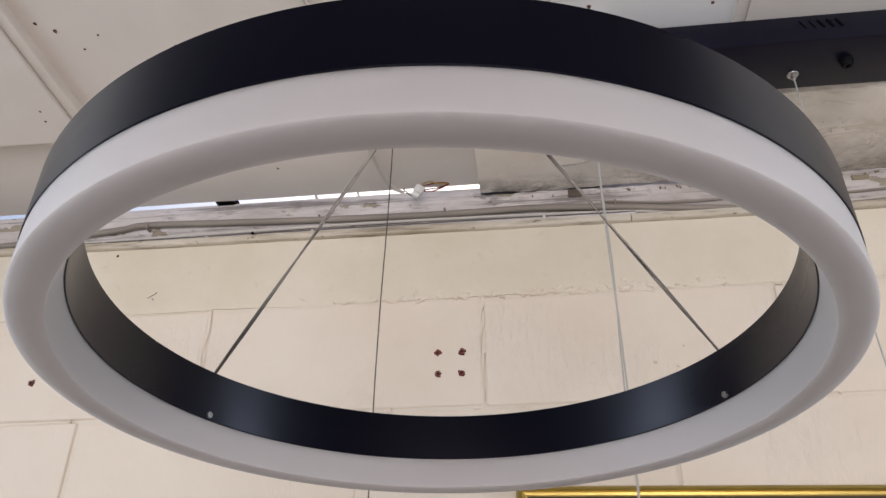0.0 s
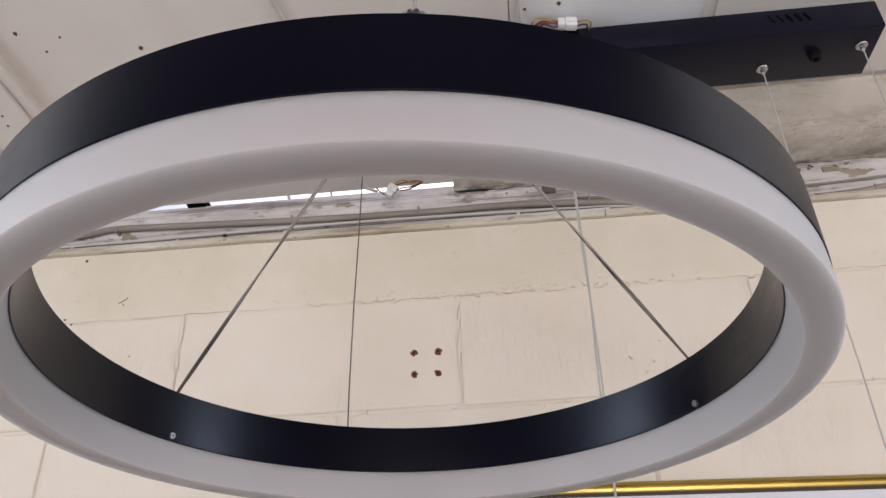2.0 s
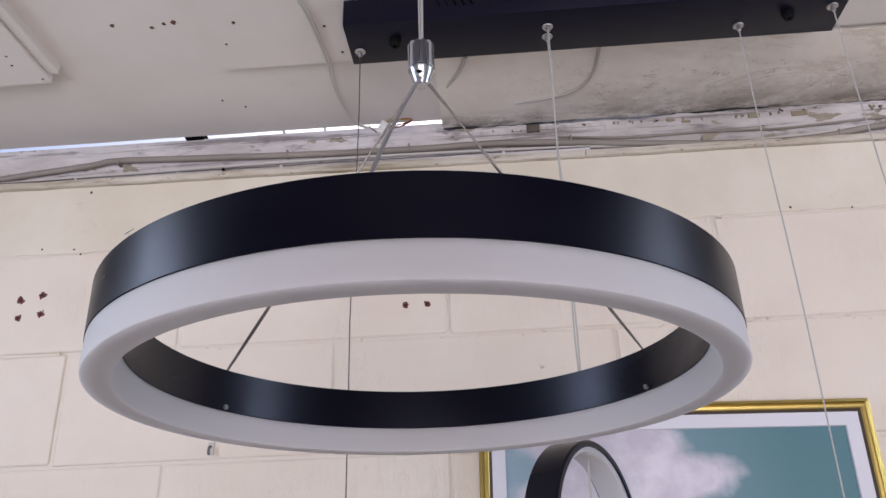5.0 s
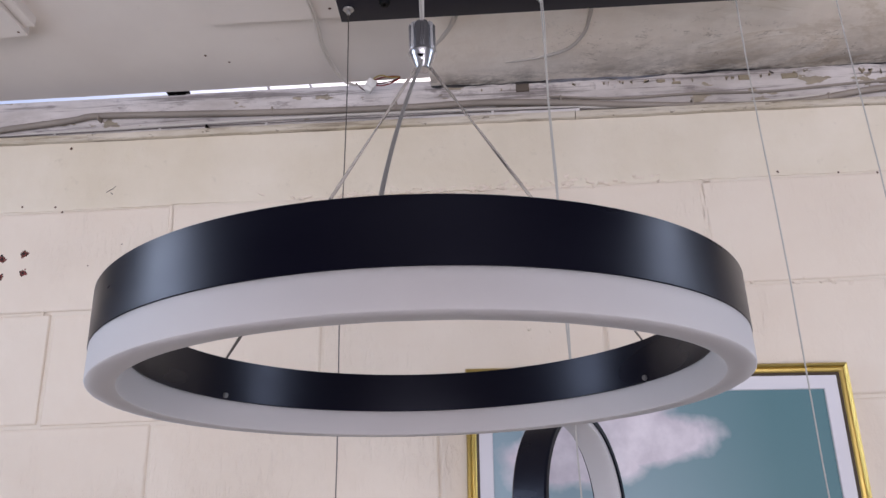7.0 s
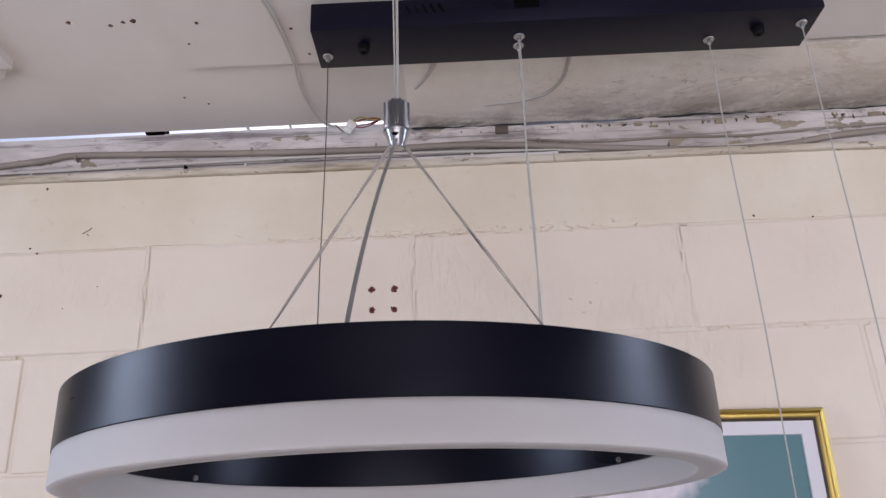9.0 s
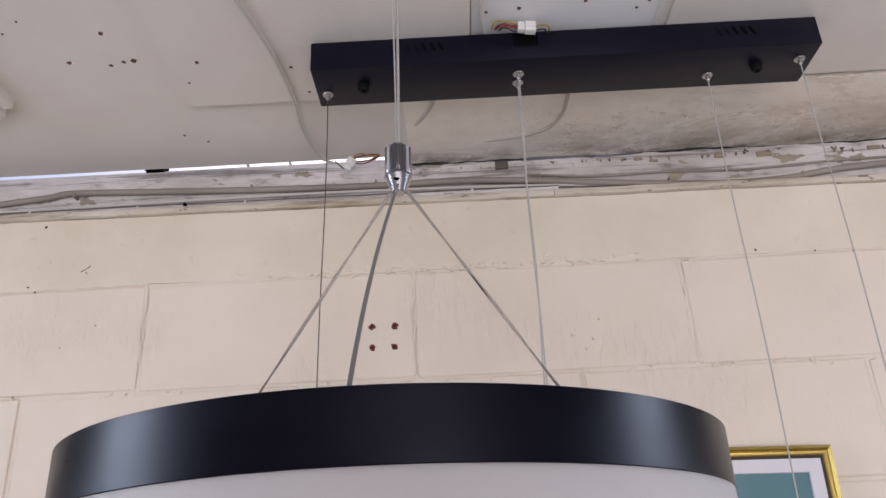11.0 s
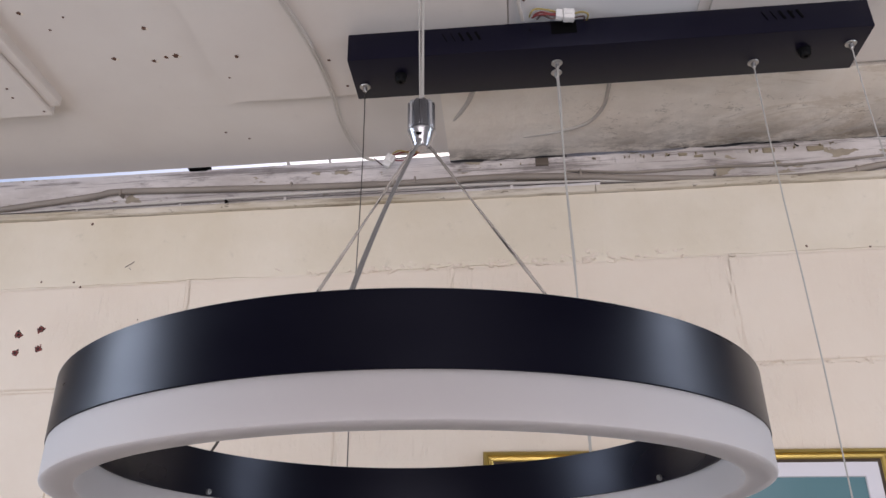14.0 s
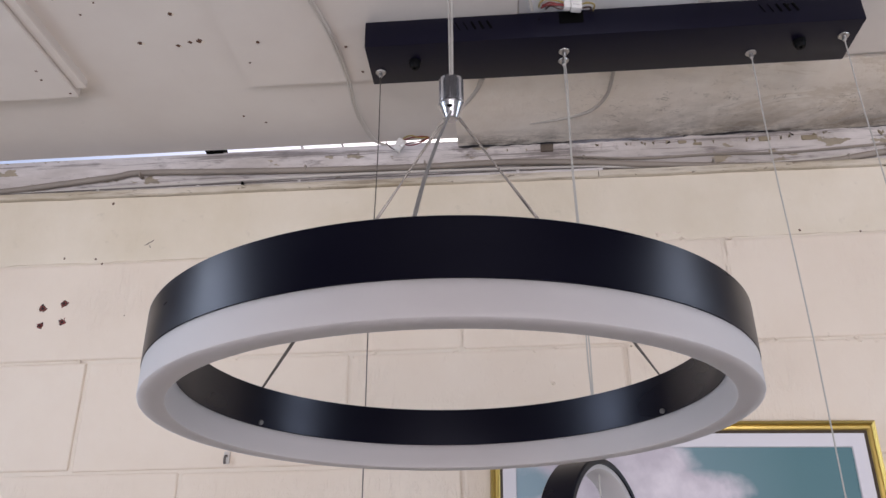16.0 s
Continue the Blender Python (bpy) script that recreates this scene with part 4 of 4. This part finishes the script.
# crack and filler lumps where ceiling and wall meet
rnd = random.Random(5)
bm = bmesh.new()
for k in range(34):
    x = 0.12 + 1.3 * rnd.random()
    s = 0.0012 + 0.003 * rnd.random() ** 2
    r = bmesh.ops.create_icosphere(bm, subdivisions=2, radius=s)
    sq = Matrix.Diagonal((1.0 + 2.2 * rnd.random(), 0.5, 0.35 + 0.4 * rnd.random(), 1))
    for v in r["verts"]:
        v.co = sq @ v.co * (1 + 0.12 * rnd.uniform(-1, 1)) + Vector((x, 1.2400, 2.503 + 0.010 * rnd.uniform(-1, 1)))
tagged(mesh_object("plaster_crumbs", bm, M["peel"]), "crumbling white plaster along the ceiling crack", "plaster", kind="stuff")

# dark chips where paint has broken away along the crack
rnd = random.Random(8)
bm = bmesh.new()
for k in range(34):
    x = 0.02 + 1.15 * rnd.random() ** 1.2
    n, r = 7, 0.0010 + 0.0026 * rnd.random() ** 2
    ring = [bm.verts.new((x + r * (1.6 if k % 3 else 0.7) * (0.6 + 0.6 * rnd.random()) * math.cos(6.283 * q / n), 1.2368 - 0.0004 * rnd.random(),
                          2.5085 - 0.012 * rnd.random() ** 1.6 * (0.4 + x) + 0.008 * noise.noise((x * 5, 1, 1)) + r * 0.55 * (0.6 + 0.6 * rnd.random()) * math.sin(6.283 * q / n))) for q in range(n)]
    low = [bm.verts.new((v.co.x, 1.2405, v.co.z)) for v in ring]
    bm.faces.new(ring[::-1])
    for q in range(n):
        bm.faces.new((ring[q], ring[(q + 1) % n], low[(q + 1) % n], low[q]))
bmesh.ops.recalc_face_normals(bm, faces=bm.faces[:])
tagged(mesh_object("paint_chips", bm, M["bare_plaster"]), "dark chips in the peeling paint along the ceiling crack", "paint", kind="stuff")

# lumps of old filler on the strip, and a nail standing out of the crack
for k, (x, z, wide, tall) in enumerate(((0.552, 2.5025, 0.022, 0.0100), (0.640, 2.5005, 0.031, 0.0105), (0.418, 2.4985, 0.017, 0.0050), (0.388, 2.5045, 0.016, 0.0060), (0.860, 2.503, 0.026, 0.008))):
    bm = box((-wide / 2, -0.0014, -tall / 2), (wide / 2, 0.004, tall / 2), 0.0007, 1)
    bmesh.ops.subdivide_edges(bm, edges=bm.edges[:], cuts=1)
    for v in bm.verts:
        v.co += Vector((0.0016 * noise.noise(v.co * 320 + Vector((k, 0, 0))), 0, 0.0012 * noise.noise(v.co * 410 + Vector((0, k, 0)))))
    ob = mesh_object("filler_patch", bm, M["bare_plaster"])
    ob.location = (x, 1.2385, z)
    tagged(ob, "patch of bare tan plaster on the peeling strip", "plaster", "bare patches")
nail = thing("nail", (0.604, 1.238, 2.512), "dark nail standing out of the ceiling crack", "nail")
part("shank", tube([(0, 0.004, 0.004), (0.0004, -0.004, -0.004), (0.0008, -0.008, -0.0085)], 0.0010, 7), M["hole"], nail)
part("head", lathe([(0.0, 0.0), (0.0020, 0.0), (0.0020, 0.0007), (0.0, 0.0009)], 12, at=(0.0008, -0.008, -0.0092)), M["hole"], nail)

# paint lumps and drips along the joints
rnd = random.Random(21)
bm = bmesh.new()
for k in range(260):
    if k < 95:
        x, z = rnd.gauss(0.0, 0.19), 2.281 + rnd.gauss(0, 0.0045)
    elif k < 125:
        x, z = rnd.choice((-0.0705, 0.428, -0.575)) + rnd.gauss(0, 0.003), rnd.uniform(2.08, 2.275)
    elif k >= 150:
        x, z = rnd.gauss(0.0, 0.085), rnd.uniform(1.90, 2.055)
    else:
        x, z = rnd.uniform(-0.9, 0.8), 2.069 + rnd.gauss(0, 0.003)
    q = bmesh.ops.create_icosphere(bm, subdivisions=2, radius=1.0)
    sx, sz = rnd.uniform(0.0025, 0.010), rnd.uniform(0.0018, 0.0045)
    if 95 <= k < 125:
        sx, sz = rnd.uniform(0.002, 0.005), rnd.uniform(0.010, 0.026)
    if k >= 150:
        sx, sz = rnd.uniform(0.0018, 0.0040), rnd.uniform(0.004, 0.013)
    a = rnd.uniform(-0.5, 0.5) * (0.2 if 95 <= k < 125 else 1)
    for v in q["verts"]:
        c = v.co * (1 + 0.6 * noise.noise(v.co * 1.3 + Vector((k, 0, 0))))
        v.co = Vector((x + c.x * sx * math.cos(a) - c.z * sz * math.sin(a), W + 0.0004 + c.y * (0.0036 if k < 95 else 0.0011 if k < 125 else 0.0013 if k >= 150 else 0.0026), z + c.x * sx * math.sin(a) + c.z * sz * math.cos(a)))
tagged(mesh_object("paint_lumps", bm, M["block"]), "lumps and drips of cream paint along the block joints", "paint", kind="stuff")

# ---- blocks of the wall ----
rnd = random.Random(11)
COURSE = 0.2050


def block_mesh(seed, wide):
    rn = random.Random(seed)
    hxb, hzb = wide / 2 - 0.0028, COURSE / 2 - 0.0026
    bm = box((-hxb, -0.001, -hzb), (hxb, 0.008, hzb), 0.0042, 3)
    for v in bm.verts:
        v.co.x += 0.0012 * rn.uniform(-1, 1)
        v.co.z += 0.0010 * rn.uniform(-1, 1)
    me = bpy.data.meshes.new("block")
    bm.to_mesh(me)
    bm.free()
    me.materials.append(M["block"])
    return me


shapes = [block_mesh(k, 0.4985) for k in range(4)]
for row in range(7):
    zc = 2.2755 - COURSE * (row + 0.5)
    shift = -0.0705 if row % 2 == 0 else 0.2235
    for col in range(-3, 3):
        ob = new("block", shapes[rnd.randrange(4)])
        ob.parent = wall
        ob.matrix_local = pose(shift + 0.4985 * (col + 0.5), W + 0.0009 * rnd.uniform(-1, 1), zc, rnd.uniform(-0.08, 0.08), -0.35 + rnd.uniform(-0.1, 0.1), rnd.uniform(-0.02, 0.02))
